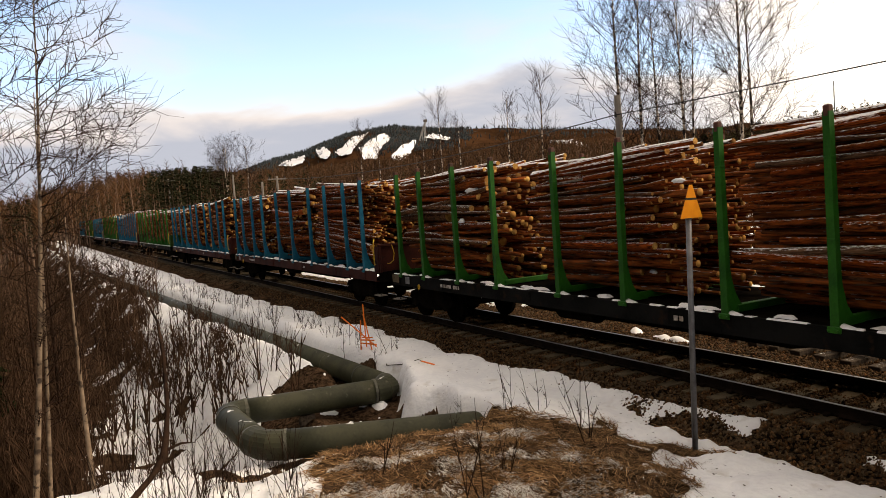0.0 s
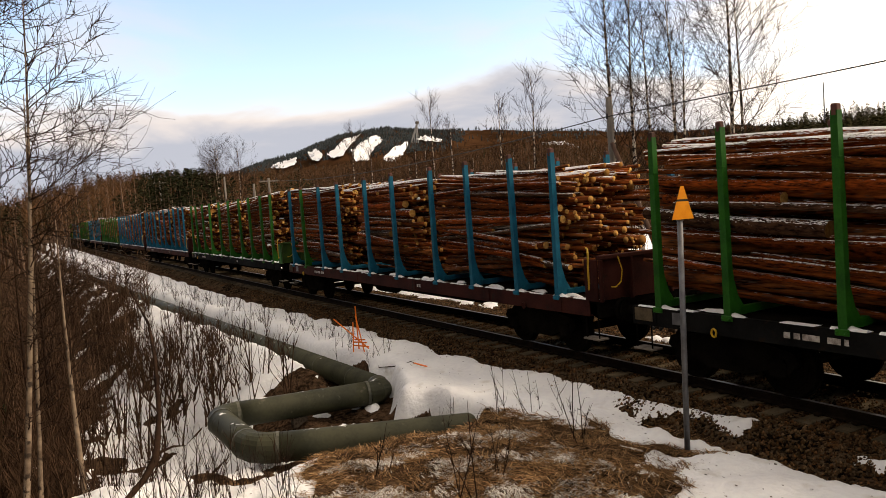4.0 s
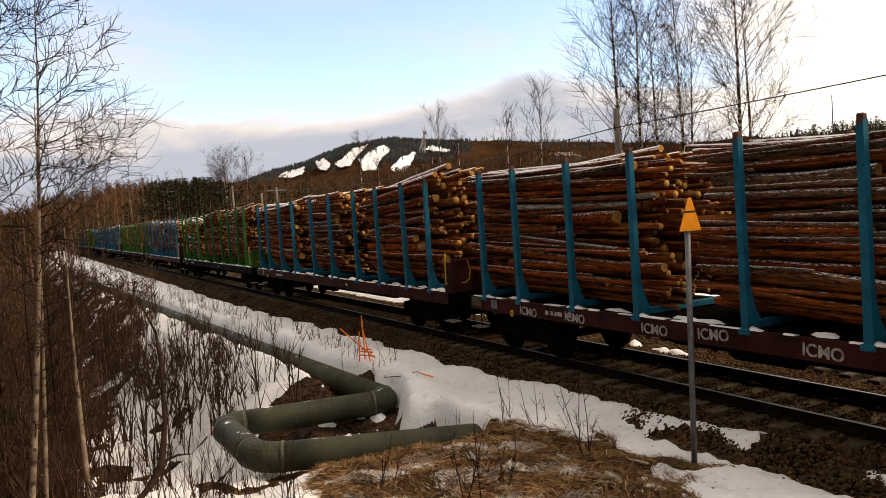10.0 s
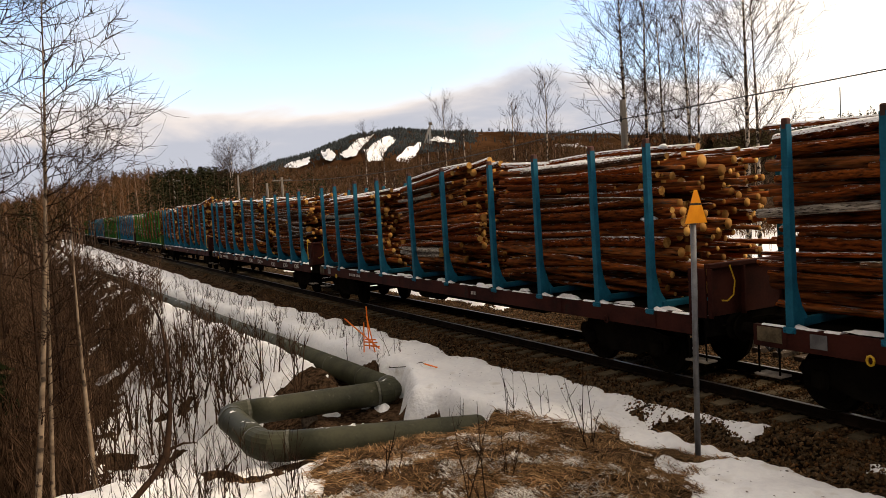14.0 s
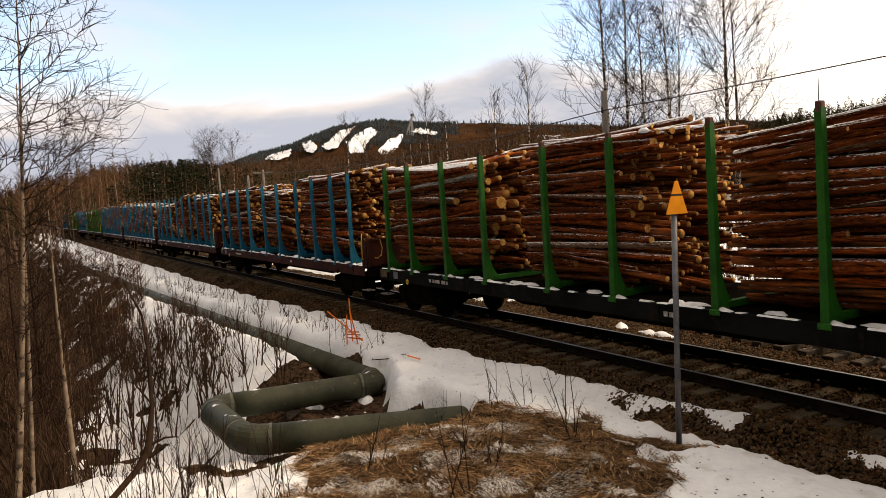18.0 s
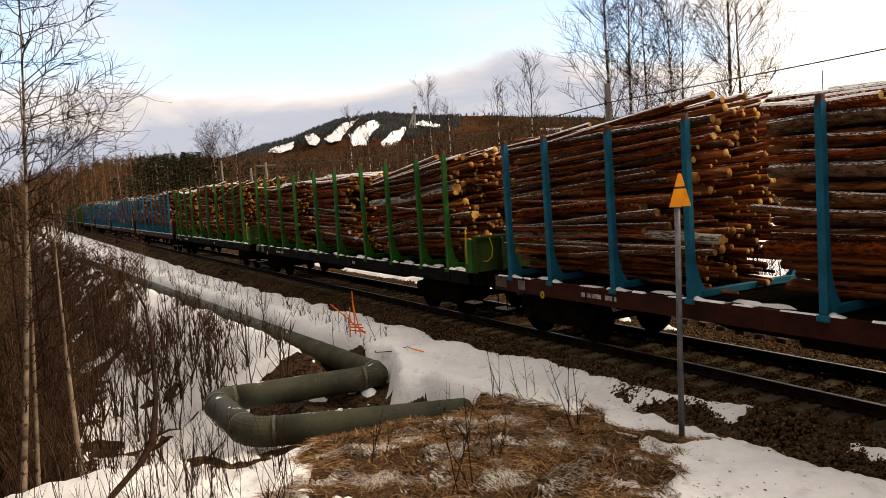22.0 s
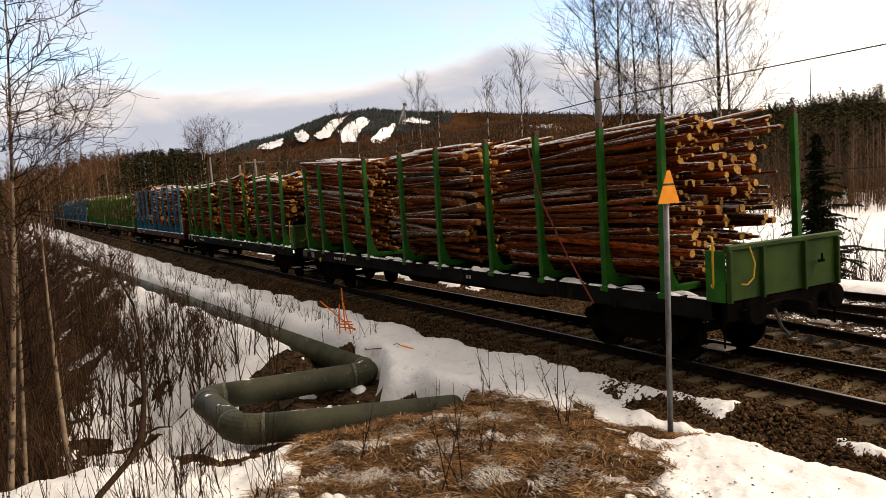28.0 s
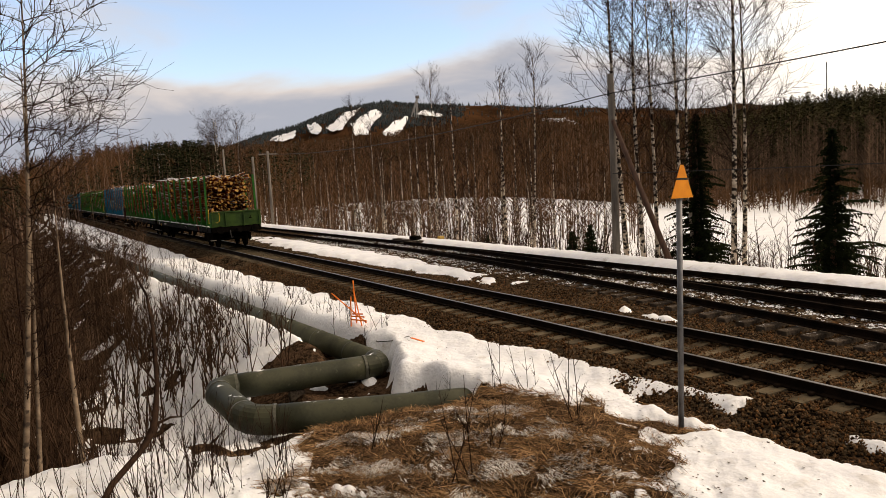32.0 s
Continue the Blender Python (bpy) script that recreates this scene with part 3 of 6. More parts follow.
def ballast_bed():
    xs = np.concatenate([np.arange(-420, -70, 2.0), np.arange(-70, -4, 0.12), np.arange(-4, 240, 2.0)])
    ys = np.concatenate([[8.2, 8.4], np.arange(8.6, 19.1, 0.11), [19.3, 19.6]])
    X, Y = np.meshgrid(xs, ys, indexing="ij")
    crown = -0.225 - 0.40 * np.clip(9.45 - Y, 0, None) ** 1.15 - 0.35 * np.clip(Y - 18.5, 0, None)
    dip = 0.10 * np.exp(-((Y - 13.7) / 0.9) ** 2) + 0.022 * (np.abs(Y - LINE_A) < 0.62) - 0.028 * (Y > 15.0)
    rough = 0.016 * np.random.RandomState(4).uniform(-1, 1, X.shape) + 0.022 * waves(X, Y, 0.9, 91, 3)
    v = np.stack([X, Y, crown - dip + rough], -1).reshape(-1, 3)
    n = len(ys)
    i, j = np.meshgrid(np.arange(len(xs) - 1), np.arange(n - 1), indexing="ij")
    f = np.stack([i * n + j, (i + 1) * n + j, (i + 1) * n + j + 1, i * n + j + 1], -1).reshape(-1, 4)
    tagged(new("ballast", quick_mesh("ballast", v, f, M["ballast"])), "brown crushed-stone ballast of the railway bed", "ballast", kind="structure")
    # loose stones where the bed is close
    r = np.random.RandomState(6)
    m = 74000
    sx = -4.0 - 32.0 * r.uniform(0, 1, m) ** 1.5
    sy = np.where(r.uniform(0, 1, m) < 0.62, r.uniform(8.4, 12.1, m), r.uniform(12.0, 16.4, m))
    sz = -0.225 - 0.40 * np.clip(9.45 - sy, 0, None) ** 1.15 - 0.10 * np.exp(-((sy - 13.7) / 0.9) ** 2) - 0.024 * (np.abs(sy - LINE_A) < 0.62)
    base = np.array([(1, 0, 0), (-1, 0, 0), (0, 1, 0), (0, -1, 0), (0, 0, 1), (0, 0, -1)], float)
    tri = np.array([(0, 2, 4), (2, 1, 4), (1, 3, 4), (3, 0, 4), (2, 0, 5), (1, 2, 5), (3, 1, 5), (0, 3, 5)])
    pts = base[None] * r.uniform(0.6, 1.3, (m, 6, 1)) + r.uniform(-0.35, 0.35, (m, 6, 3))
    pts *= (r.uniform(0.013, 0.036, m))[:, None, None]
    pts += np.stack([sx, sy, sz + 0.012], -1)[:, None]
    faces = tri[None] + 6 * np.arange(m)[:, None, None]
    tagged(new("ballast_stones", quick_mesh("ballast_stones", pts.reshape(-1, 3), faces.reshape(-1, 3), M["stone"])), "loose angular brown and grey ballast stones", "stones", kind="stuff")
    # crusts of frost between the siding's rails
    m = 52000
    fx, fy = -6.0 - 44.0 * r.uniform(0, 1, m) ** 1.3, r.uniform(14.6, 18.8, m)
    ok = waves(fx, fy, 1.1, 95, 3) + 0.35 * r.normal(0, 1, m) > 0.15 + 0.5 * (1 - step(fy, 14.7, 15.5))
    fx, fy = fx[ok], fy[ok]
    m = len(fx)
    size, ang = r.uniform(0.008, 0.034, m), r.uniform(0, 6.28, m)
    quad = [np.stack([fx + size * 1.5 * np.cos(ang + k), fy + size * np.sin(ang + k), -0.188 + r.uniform(-0.012, 0.022, m) - 0.10 * np.exp(-((fy - 13.7) / 0.9) ** 2)], -1) for k in (0, 1.4, 3.1, 4.7)]
    tagged(new("frost_crust", quick_mesh("frost_crust", np.stack(quad, 1).reshape(-1, 3), np.arange(4 * m).reshape(-1, 4), M["snow"])), "thin crusts of frost on the ballast of the siding", "frost", kind="stuff")


ballast_bed()


# ---- tracks ----
RAIL_LOW = [(-0.065, -0.172), (0.065, -0.172), (0.065, -0.155), (0.012, -0.135), (0.012, -0.045), (0.036, -0.036), (0.036, -0.006), (-0.036, -0.006), (-0.036, -0.036), (-0.012, -0.045), (-0.012, -0.135), (-0.065, -0.155)]


def rail_mesh(line, x0, x1, pieces):
    g = Geo()
    xs = np.linspace(x0, x1, pieces + 1)
    v, f = [], []
    for x in xs:
        for u, w in RAIL_LOW:
            v.append((x, float(line(x)) + u, w))
    n = len(RAIL_LOW)
    for i in range(pieces):
        for k in range(n):
            f.append((i * n + k, i * n + (k + 1) % n, (i + 1) * n + (k + 1) % n, (i + 1) * n + k))
    g.add(v, f)
    hv, hf = [], []
    for x in xs:
        y = float(line(x))
        hv += [(x, y - 0.033, -0.006), (x, y - 0.026, 0.0), (x, y + 0.026, 0.0), (x, y + 0.033, -0.006)]
    for i in range(pieces):
        for k in range(3):
            hf.append((i * 4 + k, i * 4 + k + 1, i * 4 + k + 5, i * 4 + k + 4))
    g.add(hv, hf, 1)
    return g


def railway_track(name, label, line, x0, x1, pieces, wood, near_from, near_to, pitch):
    t = thing(name, label, "railway track", kind="structure")
    for s in (-GAUGE / 2, GAUGE / 2):
        part("rail", rail_mesh(lambda x: line(x) + s, x0, x1, pieces), [M["rail"], M["rail_head"] if not wood else M["rail"]], t)
    g = Geo()
    if wood:
        g.box((0, 0, 0), (0.24, 2.7, 0.16), 0.012)
        mt = M["old_wood"]
    else:
        g.prism([(-1.30, -0.11), (1.30, -0.11), (1.30, 0.075), (0.85, 0.085), (0.45, 0.035), (-0.45, 0.035), (-0.85, 0.085), (-1.30, 0.075)], -0.125, 0.125, "x")
        mt = M["concrete"]
    me = g.mesh("sleeper", mt)
    rest = Geo()
    x = x0
    while x < x1:
        at = pose(x + random.uniform(-0.02, 0.02), float(line(x)), -0.262 if not wood else -0.290, 0, 0, random.uniform(-0.6, 0.6))
        if near_from <= x <= near_to:
            part("sleeper", me, None, t, at=at)
        elif -130 < x < 0:
            rest.add([at @ Vector(p) for p in g.v], g.f)
        x += pitch
    if rest.v:
        tagged(part("far_sleepers", rest, mt, t), kind="stuff")
    clip = Geo().box((0, -0.115, 0), (0.09, 0.09, 0.05), 0.012).box((0, 0.115, 0), (0.09, 0.09, 0.05), 0.012).mesh("rail_clip", M["rail"])
    x = x0
    while x < x1:
        if -24 <= x <= -5 and not wood:
            for s in (-GAUGE / 2, GAUGE / 2):
                part("rail_clip", clip, None, t, at=pose(x, float(line(x)) + s, -0.145))
        x += pitch
    return t


def straight(y):
    return lambda x: np.asarray(x, float) * 0 + y


railway_track("main_track", "railway track with dark rails on dusty concrete sleepers", straight(LINE_A), -420, 230, 60, False, -70, -4, 0.58)
railway_track("siding_track", "second railway track on dark frosted wooden sleepers", straight(LINE_B), -420, 230, 60, True, -60, -8, 0.60)
railway_track("switch_track", "track curving away from the siding at a switch", branch_y, -36, 6, 60, True, -30, -8, 0.60)


def switch_block():
    """The switch stand's low deck beside the points."""
    t = thing("point_machine", "dark timber deck with a low point machine box beside the siding", "railway switch", at=pose(-38.5, 19.1, -0.2))
    part("deck", Geo().box((0, 0, 0.10), (3.4, 0.5, 0.12), 0.02).box((1.2, -0.5, 0.10), (0.25, 1.2, 0.10), 0.02), M["old_wood"], t)
    part("housing", Geo().box((0.6, 0.1, 0.26), (0.8, 0.4, 0.22), 0.04), M["shaded_grime"], t)


switch_block()


# ---- heating pipe with its expansion loop ----
def bend(a, corner, b, radius=0.42, n=5):
    """Points that round a corner from a towards b."""
    a, corner, b = Vector(a), Vector(corner), Vector(b)
    p, q = corner + (a - corner).normalized() * radius, corner + (b - corner).normalized() * radius
    return [p.lerp(corner, k / n).lerp(corner.lerp(q, k / n), k / n) for k in range(n + 1)]


def heating_pipe():
    t = thing("heating_pipe", "thick grey-green insulated heating pipe with a square expansion loop", "pipe")
    far, a, b, c, e = (Vector((-75, pipe_y(-75.0), PIPE_Z)), Vector((-15.9, 7.02, PIPE_Z)), Vector((-16.4, 3.30, PIPE_Z)),
                       Vector((-13.6, 3.32, PIPE_Z + 0.02)), Vector((-12.1, 7.3, PIPE_Z - 0.02)))
    legs = [("long_run", far, a), ("upper_leg", a, b), ("outer_leg", b, c), ("lower_leg", c, e)]
    for i, (name, p, q) in enumerate(legs):
        d = (q - p).normalized()
        s, f = p + d * (0.44 if i else 0), q - d * (0.44 if i < 3 else 0)
        part(name, Geo().tube([s.lerp(f, k / 6) for k in range(7)], PIPE_R, 20, cap=0), M["pipe"], t, smooth=True)
    for p, corner, q in ((far, a, b), (a, b, c), (b, c, e)):
        elbow = part("elbow", Geo().tube(bend(p, corner, q, 0.45, 3), PIPE_R + 0.006, 20), M["pipe"], t, smooth=False)
        for end, other in ((p, corner), (q, corner)):
            d = (Vector(end) - Vector(other)).normalized()
            o = Vector(other) + d * 0.45
            part("band", Geo().tube([o - d * 0.03, o + d * 0.03], PIPE_R + 0.014, 20, cap=0), M["band"], elbow, "pale metal band round the joint")
    for i, (name, p, q) in enumerate(legs):
        d, ln = (q - p).normalized(), (q - p).length
        s = 1.7
        while s < min(ln - 1, 60) and i != 2:
            o = (q - d * s) if i == 0 else (p + d * s)
            part("seam", Geo().tube([o - d * 0.02, o + d * 0.02], PIPE_R + 0.007, 20, cap=0), M["pipe"], t)
            s += 2.1 if i == 0 else 1.55
    for x, y in [(-20.0 - 6 * k, float(pipe_y(-20.0 - 6 * k))) for k in range(8)] + [(-16.12, 5.0), (-13.0, 4.7)]:
        base = float(ground_z(x, y)) - 0.05
        part("support", Geo().box((x, y, (base + PIPE_Z - PIPE_R) / 2), (0.16, 0.34, PIPE_Z - PIPE_R - base + 0.02), 0.015), M["old_wood"], t, "dark short prop under the pipe")


heating_pipe()


# ---- warning sign and tape ----
def warning_sign():
    t = thing("warning_sign", "orange triangular railway board with black bar on grey post", "sign", at=pose(-7.935, 8.20, -0.62, 0.71, 0.69, 90))
    part("post", Geo().tube([(0, 0, -0.3), (0, 0, 3.55)], 0.042, 14, cap=0), M["galvanised"], t, smooth=True)
    w, lo, hi = 0.20, 3.46, 3.93

    def half(z):
        return w * 0.93 * (1 - (z - lo) / (hi - lo)) + 0.028

    for name, z0, z1, mt in (("board", lo, lo + 0.255, "orange"), ("black_bar", lo + 0.255, lo + 0.285, "black"), ("board", lo + 0.285, hi, "orange")):
        g = Geo().prism([(-half(z0), z0), (half(z0), z0), (half(z1), z1), (-half(z1), z1)], -0.062, -0.052)
        part(name, g, M[mt], t)
    part("bracket", Geo().tube([(0, 0, 3.44), (0, 0, 3.52)], 0.052, 14, cap=0).box((0, -0.035, 3.50), (0.16, 0.03, 0.035), 0.006), M["galvanised"], t)


warning_sign()


def tape_tripod():
    base = Vector((-18.8, 7.62, float(ground_z(-18.8, 7.62)) + 0.06))
    t = thing("marker_tripod", "leaning wooden stakes wrapped in bright orange tape, stuck in the snow", "marker", at=Matrix.Translation(base))
    for p, q in (((0.0, 0.0, -0.1), (-0.02, -0.02, 1.22)), ((0.28, 0.05, -0.1), (-0.10, 0.0, 0.95)), ((0.42, 0.10, 0.12), (-0.62, -0.42, 0.86)), ((-0.02, -0.16, 0.0), (0.02, -0.13, 0.80))):
        part("stake", Geo().tube([p, q], 0.018, 6, cap=0), M["tape"], t)
    for z, a, b in ((0.18, (0.0, -0.15), (0.42, 0.1)), (0.34, (0.0, -0.1), (0.3, 0.05)), (0.28, (0.02, -0.14), (0.40, 0.05))):
        part("tape", Geo().box(((a[0] + b[0]) / 2, (a[1] + b[1]) / 2, z), (math.hypot(b[0] - a[0], b[1] - a[1]) + 0.03, 0.012, 0.035), 0.0,
                               Euler((0.2, -0.5 * (z - 0.25), math.atan2(b[1] - a[1], b[0] - a[0]))).to_matrix()), M["tape"], t)
    s = thing("fallen_branch", "thin dead branch with orange tape lying on snow", "branch")
    pts = [(-17.9, 7.75), (-17.3, 7.5), (-16.8, 7.7), (-16.3, 7.9), (-15.5, 7.75)]
    part("branch", Geo().tube([(x, y, float(ground_z(x, y)) + 0.15) for x, y in pts], [0.008, 0.011, 0.010, 0.008, 0.005], 5, cap=0), M["twig"], s)
    part("tape", Geo().box((-15.5, 7.75, float(ground_z(-15.5, 7.75)) + 0.17), (0.42, 0.05, 0.02), 0.005, Euler((0, 0.1, 0.3)).to_matrix()), M["tape"], s)


tape_tripod()

# ---- the timber train ----
PITCH_W = 19.827                         # wagon to wagon
FLOOR, HALF_W = 1.25, 1.42
REAR, FRONT, WALL = -9.15, 9.5, 9.83         # ends of the floor, and the one end wall beyond it
STAKES = (-8.51, -7.06, -5.17, -3.33, -0.97, 0.97, 3.33, 5.17, 7.06, 8.51)
STAKE_TOP = 4.25
# from the tail forward: g green with a dark frame, b blue with a red-brown frame
ORDER = "ggbggbbbbgbgbbgbgbgb"
# seconds and the place of the tail wagon's middle; it gathers speed slowly
RUN = ((0, 206.4), (3, 184.7), (6, 162.43), (9, 139.64), (11, 123.9), (14, 100.37), (16.5, 80.10), (19, 59.43), (20, 51.09), (21, 42.64), (23, 25.67), (24, 17.14), (25, 8.49), (28, -17.67),
       (29, -26.6), (30, -35.5), (31, -44.5), (32, -53.6))


def wagon(paint, frame_paint):
    P, F = M[paint], M[frame_paint]
    t = thing("timber_wagon", {"green": "green-staked timber wagon, dark frame, loaded with pine logs", "blue": "blue-staked timber wagon, red-brown frame, loaded with pine logs"}[paint],
              "railway wagon", "wagons of the timber train")
    part("floor", Geo().box(((REAR + WALL) / 2, 0, FLOOR - 0.035), (WALL - REAR - 0.1, 2 * HALF_W - 0.16, 0.05), 0.01), M["shaded_grime"], t)
    for s in (-1, 1):
        c, d = s * (HALF_W - 0.01), s * (HALF_W - 0.10)
        channel = [(c, FLOOR), (c, FLOOR - 0.32), (d, FLOOR - 0.32), (d, FLOOR - 0.295), (c - s * 0.022, FLOOR - 0.295), (c - s * 0.022, FLOOR - 0.025), (d, FLOOR - 0.025), (d, FLOOR)]
        sill = part("side_sill", Geo().prism(channel, REAR, FRONT, "x"), F, t)
        for x in (-8.6, -6.0, -2.0, 2.1, 5.9, 8.6):
            part("sill_rib", Geo().box((x, s * (HALF_W - 0.004), FLOOR - 0.15), (0.07, 0.03, 0.26), 0.006), F, sill)
        for x in (-7.3, 7.35):
            part("rope_ring", Geo().tube([(x + 0.05 * math.cos(a), s * (HALF_W + 0.03), FLOOR - 0.28 + 0.065 * math.sin(a)) for a in np.linspace(0, 2 * math.pi, 9)], 0.018, 5), M["yellow"] if x < 0 else F, sill)
    fish = [(REAR + 0.05, 1.18), (REAR + 0.05, 0.92), (-5.3, 0.90), (-3.6, 0.56), (3.6, 0.56), (5.3, 0.90), (9.4, 0.92), (9.4, 1.18)]
    part("centre_sill", Geo().prism(fish, -0.22, 0.22), M["shaded_grime"], t)
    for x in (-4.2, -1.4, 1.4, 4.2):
        part("cross_member", Geo().prism([(-1.36, 1.16), (-1.36, 1.02), (-0.22, 0.72), (0.22, 0.72), (1.36, 1.02), (1.36, 1.16)], x - 0.06, x + 0.06, "x"), M["shaded_grime"], t)
    part("brake_cylinder", Geo().tube([(0.6, 0.7, 0.78), (1.5, 0.7, 0.78)], 0.18, 12, cap=0), M["shaded_grime"], t)
    part("air_tank", Geo().tube([(-1.7, -0.75, 0.80), (-0.5, -0.75, 0.80)], 0.2, 12, cap=0), M["shaded_grime"], t)
    # stakes in pairs on cross bars
    up = Geo().prism([(-0.066, 0.0), (0.066, 0.0), (0.050, STAKE_TOP - FLOOR - 0.09), (-0.050, STAKE_TOP - FLOOR - 0.09)], 0.0, 0.105)
    for k in (1.2, 2.3):
        up.box((0, 0.0525, k), (0.122, 0.110, 0.03), 0.004)
    knee = Geo().prism([(0.10, 0.0), (0.60, 0.0), (0.48, 0.06), (0.33, 0.14), (0.22, 0.30), (0.145, 0.55), (0.10, 0.85)], -0.048, 0.048, "x")
    top = Geo().box((0, 0.0525, STAKE_TOP - FLOOR - 0.085), (0.098, 0.108, 0.17), 0.018)
    foot = Geo().box((0, -0.01, -0.03), (0.20, 0.04, 0.09), 0.01).box((-0.07, -0.035, -0.035), (0.035, 0.03, 0.035), 0.008).box((0.07, -0.035, -0.035), (0.035, 0.03, 0.035), 0.008)
    up_m, knee_m, top_m, foot_m = up.mesh("stake", P), knee.mesh("knee", P), top.mesh("stake_cap", M["cap"]), foot.mesh("stake_foot", P)
    snow_m = Geo().add([(0.06, 0.0, -0.002), (0.30, 0.0, -0.002), (0.26, 0.13, -0.002), (0.06, 0.11, -0.002), (0.08, 0.02, 0.05), (0.17, 0.03, 0.035), (0.15, 0.08, 0.045), (0.08, 0.08, 0.06)],
                       [(0, 1, 5, 4), (1, 2, 6, 5), (2, 3, 7, 6), (3, 0, 4, 7), (4, 5, 6, 7)]).mesh("foot_snow", M["snow"], True)
    bar_m = Geo().box((0, 0, 0.07), (0.11, 2 * HALF_W - 0.5, 0.12), 0.012).mesh("cross_bar", P)
    for x in STAKES:
        part("cross_bar", bar_m, None, t, at=pose(x, 0, FLOOR))
        for s in (-1, 1):
            at = pose(x + random.uniform(-0.015, 0.015), s * (HALF_W - 0.01), FLOOR + 0.0, random.uniform(-0.5, 0.9) * -s, 0, 0 if s < 0 else 180)
            st = part("stake", up_m, None, t, at=at if s < 0 or abs(x) < 8 else pose(math.copysign(0.55, x), 0, 0) @ at)
            part("knee", knee_m, None, st)
            part("stake_cap", top_m, None, st, "rusty bare tip")
            part("stake_foot", foot_m, None, st)
            if s < 0:
                part("foot_snow", snow_m, None, st)
    # one end wall with side wings, ribs, top rail and grab irons; the other end is open
    wm = M["olive_shaded"] if paint == "green" else F
    wall = part("end_wall", Geo().box((WALL - 0.03, 0, FLOOR + 0.40), (0.03, 2 * HALF_W - 0.06, 0.80), 0.004), wm, t)
    part("top_rail", Geo().box((WALL - 0.02, 0, FLOOR + 0.82), (0.11, 2 * HALF_W, 0.08), 0.012), wm, wall)
    for y in (-1.38, -0.62, 0.42, 1.30):
        part("wall_rib", Geo().box((WALL + 0.012, y, FLOOR + 0.38), (0.09, 0.055, 0.80), 0.01), wm, wall)
    for y in (-HALF_W + 0.02, HALF_W - 0.02):
        part("corner_post", Geo().box((WALL - 0.24, y, FLOOR + 0.38), (0.36, 0.05, 0.80), 0.01), P if paint == "green" else wm, wall)
    gx = WALL - 0.20
    grab = [(gx - 0.10, -1.42, FLOOR + 0.24), (gx - 0.02, -1.49, FLOOR + 0.22), (gx, -1.50, FLOOR + 0.30), (gx, -1.50, FLOOR + 0.62), (gx, -1.49, FLOOR + 0.92), (gx - 0.05, -1.45, FLOOR + 0.99), (gx - 0.16, -1.40, FLOOR + 1.0)]
    part("grab_iron", Geo().tube(grab, 0.019, 6, cap=0), M["yellow"], wall, "yellow grab iron")
    loop = [(WALL + 0.08, -1.20, FLOOR + 0.26), (WALL + 0.12, -1.12, FLOOR + 0.25), (WALL + 0.14, -1.00, FLOOR + 0.34), (WALL + 0.14, -0.96, FLOOR + 0.56), (WALL + 0.08, -1.0, FLOOR + 0.82)]
    part("hose_hook", Geo().tube(loop, 0.013, 6, cap=0), M["yellow"], wall, "bent yellow rod")
    part("uncoupling_rod", Geo().tube([(WALL + 0.16, -1.3, 1.12), (WALL + 0.18, -0.5, 1.18), (WALL + 0.18, -0.1, 1.16)], 0.014, 6, cap=0), M["shaded_grime"], wall)
    part("lamp_iron", Geo().box((WALL + 0.07, 0.78, FLOOR + 0.42), (0.03, 0.16, 0.05), 0.006).box((WALL + 0.07, 0.80, FLOOR + 0.48), (0.03, 0.03, 0.12), 0.006), M["shaded_grime"], wall)
    for e, x, reach in ((-1, REAR, 0.58), (1, WALL - 0.04, 0.24)):
        beam = part("head_stock", Geo().box((x - e * 0.05, 0, FLOOR - 0.17), (0.10, 2 * HALF_W - 0.04, 0.32), 0.012), M["shaded_grime"], t)
        for y in (-0.98, 0.98):
            g = Geo().tube([(x, y, 1.07), (x + e * (reach - 0.06), y, 1.07)], 0.095, 12, cap=0).tube([(x + e * (reach - 0.06), y, 1.07), (x + e * reach, y, 1.07)], [0.225, 0.20], 20, cap=0)
            part("buffer", g, M["shaded_grime"], beam, smooth=False)
        part("coupler", Geo().box((x + e * 0.24, 0, 1.04), (0.46, 0.16, 0.20), 0.03).box((x + e * 0.42, 0.07, 1.02), (0.10, 0.16, 0.30), 0.03), M["shaded_grime"], beam)
        part("brake_hose", Geo().tube([(x + e * 0.08, -0.4, 1.02), (x + e * 0.22, -0.42, 0.75), (x + e * 0.36, -0.40, 0.62), (x + e * 0.46, -0.36, 0.72)], 0.028, 6), M["black"], beam)
        for s in (-1, 1):
            g = Geo().box((x - e * 0.25, s * (HALF_W - 0.10), 0.50), (0.46, 0.26, 0.035), 0.008)
            stepb = part("foot_step", g, M["pole_wood"], t, "worn wooden foot step")
            for k in (-0.18, 0.18):
                part("step_iron", Geo().box((x - e * 0.25 + k, s * (HALF_W - 0.03), 0.76), (0.035, 0.012, 0.54), 0.003), M["shaded_grime"], stepb)
    # bogies
    ws = Geo()
    for s in (-1, 1):
        ws.tube([(0, s * (0.80 - 0.068), 0), (0, s * (0.80 - 0.036), 0), (0, s * (0.80 - 0.034), 0), (0, s * 0.862, 0)], [0.505, 0.505, 0.478, 0.470], 24, cap=0)
        ws.tube([(0, s * 0.855, 0), (0, s * 0.885, 0)], [0.36, 0.34], 24, cap=0)
    ws.tube([(0, -0.95, 0), (0, 0.95, 0)], 0.085, 10, cap=0)
    wheelset = ws.mesh("wheelset", M["shaded_grime"])
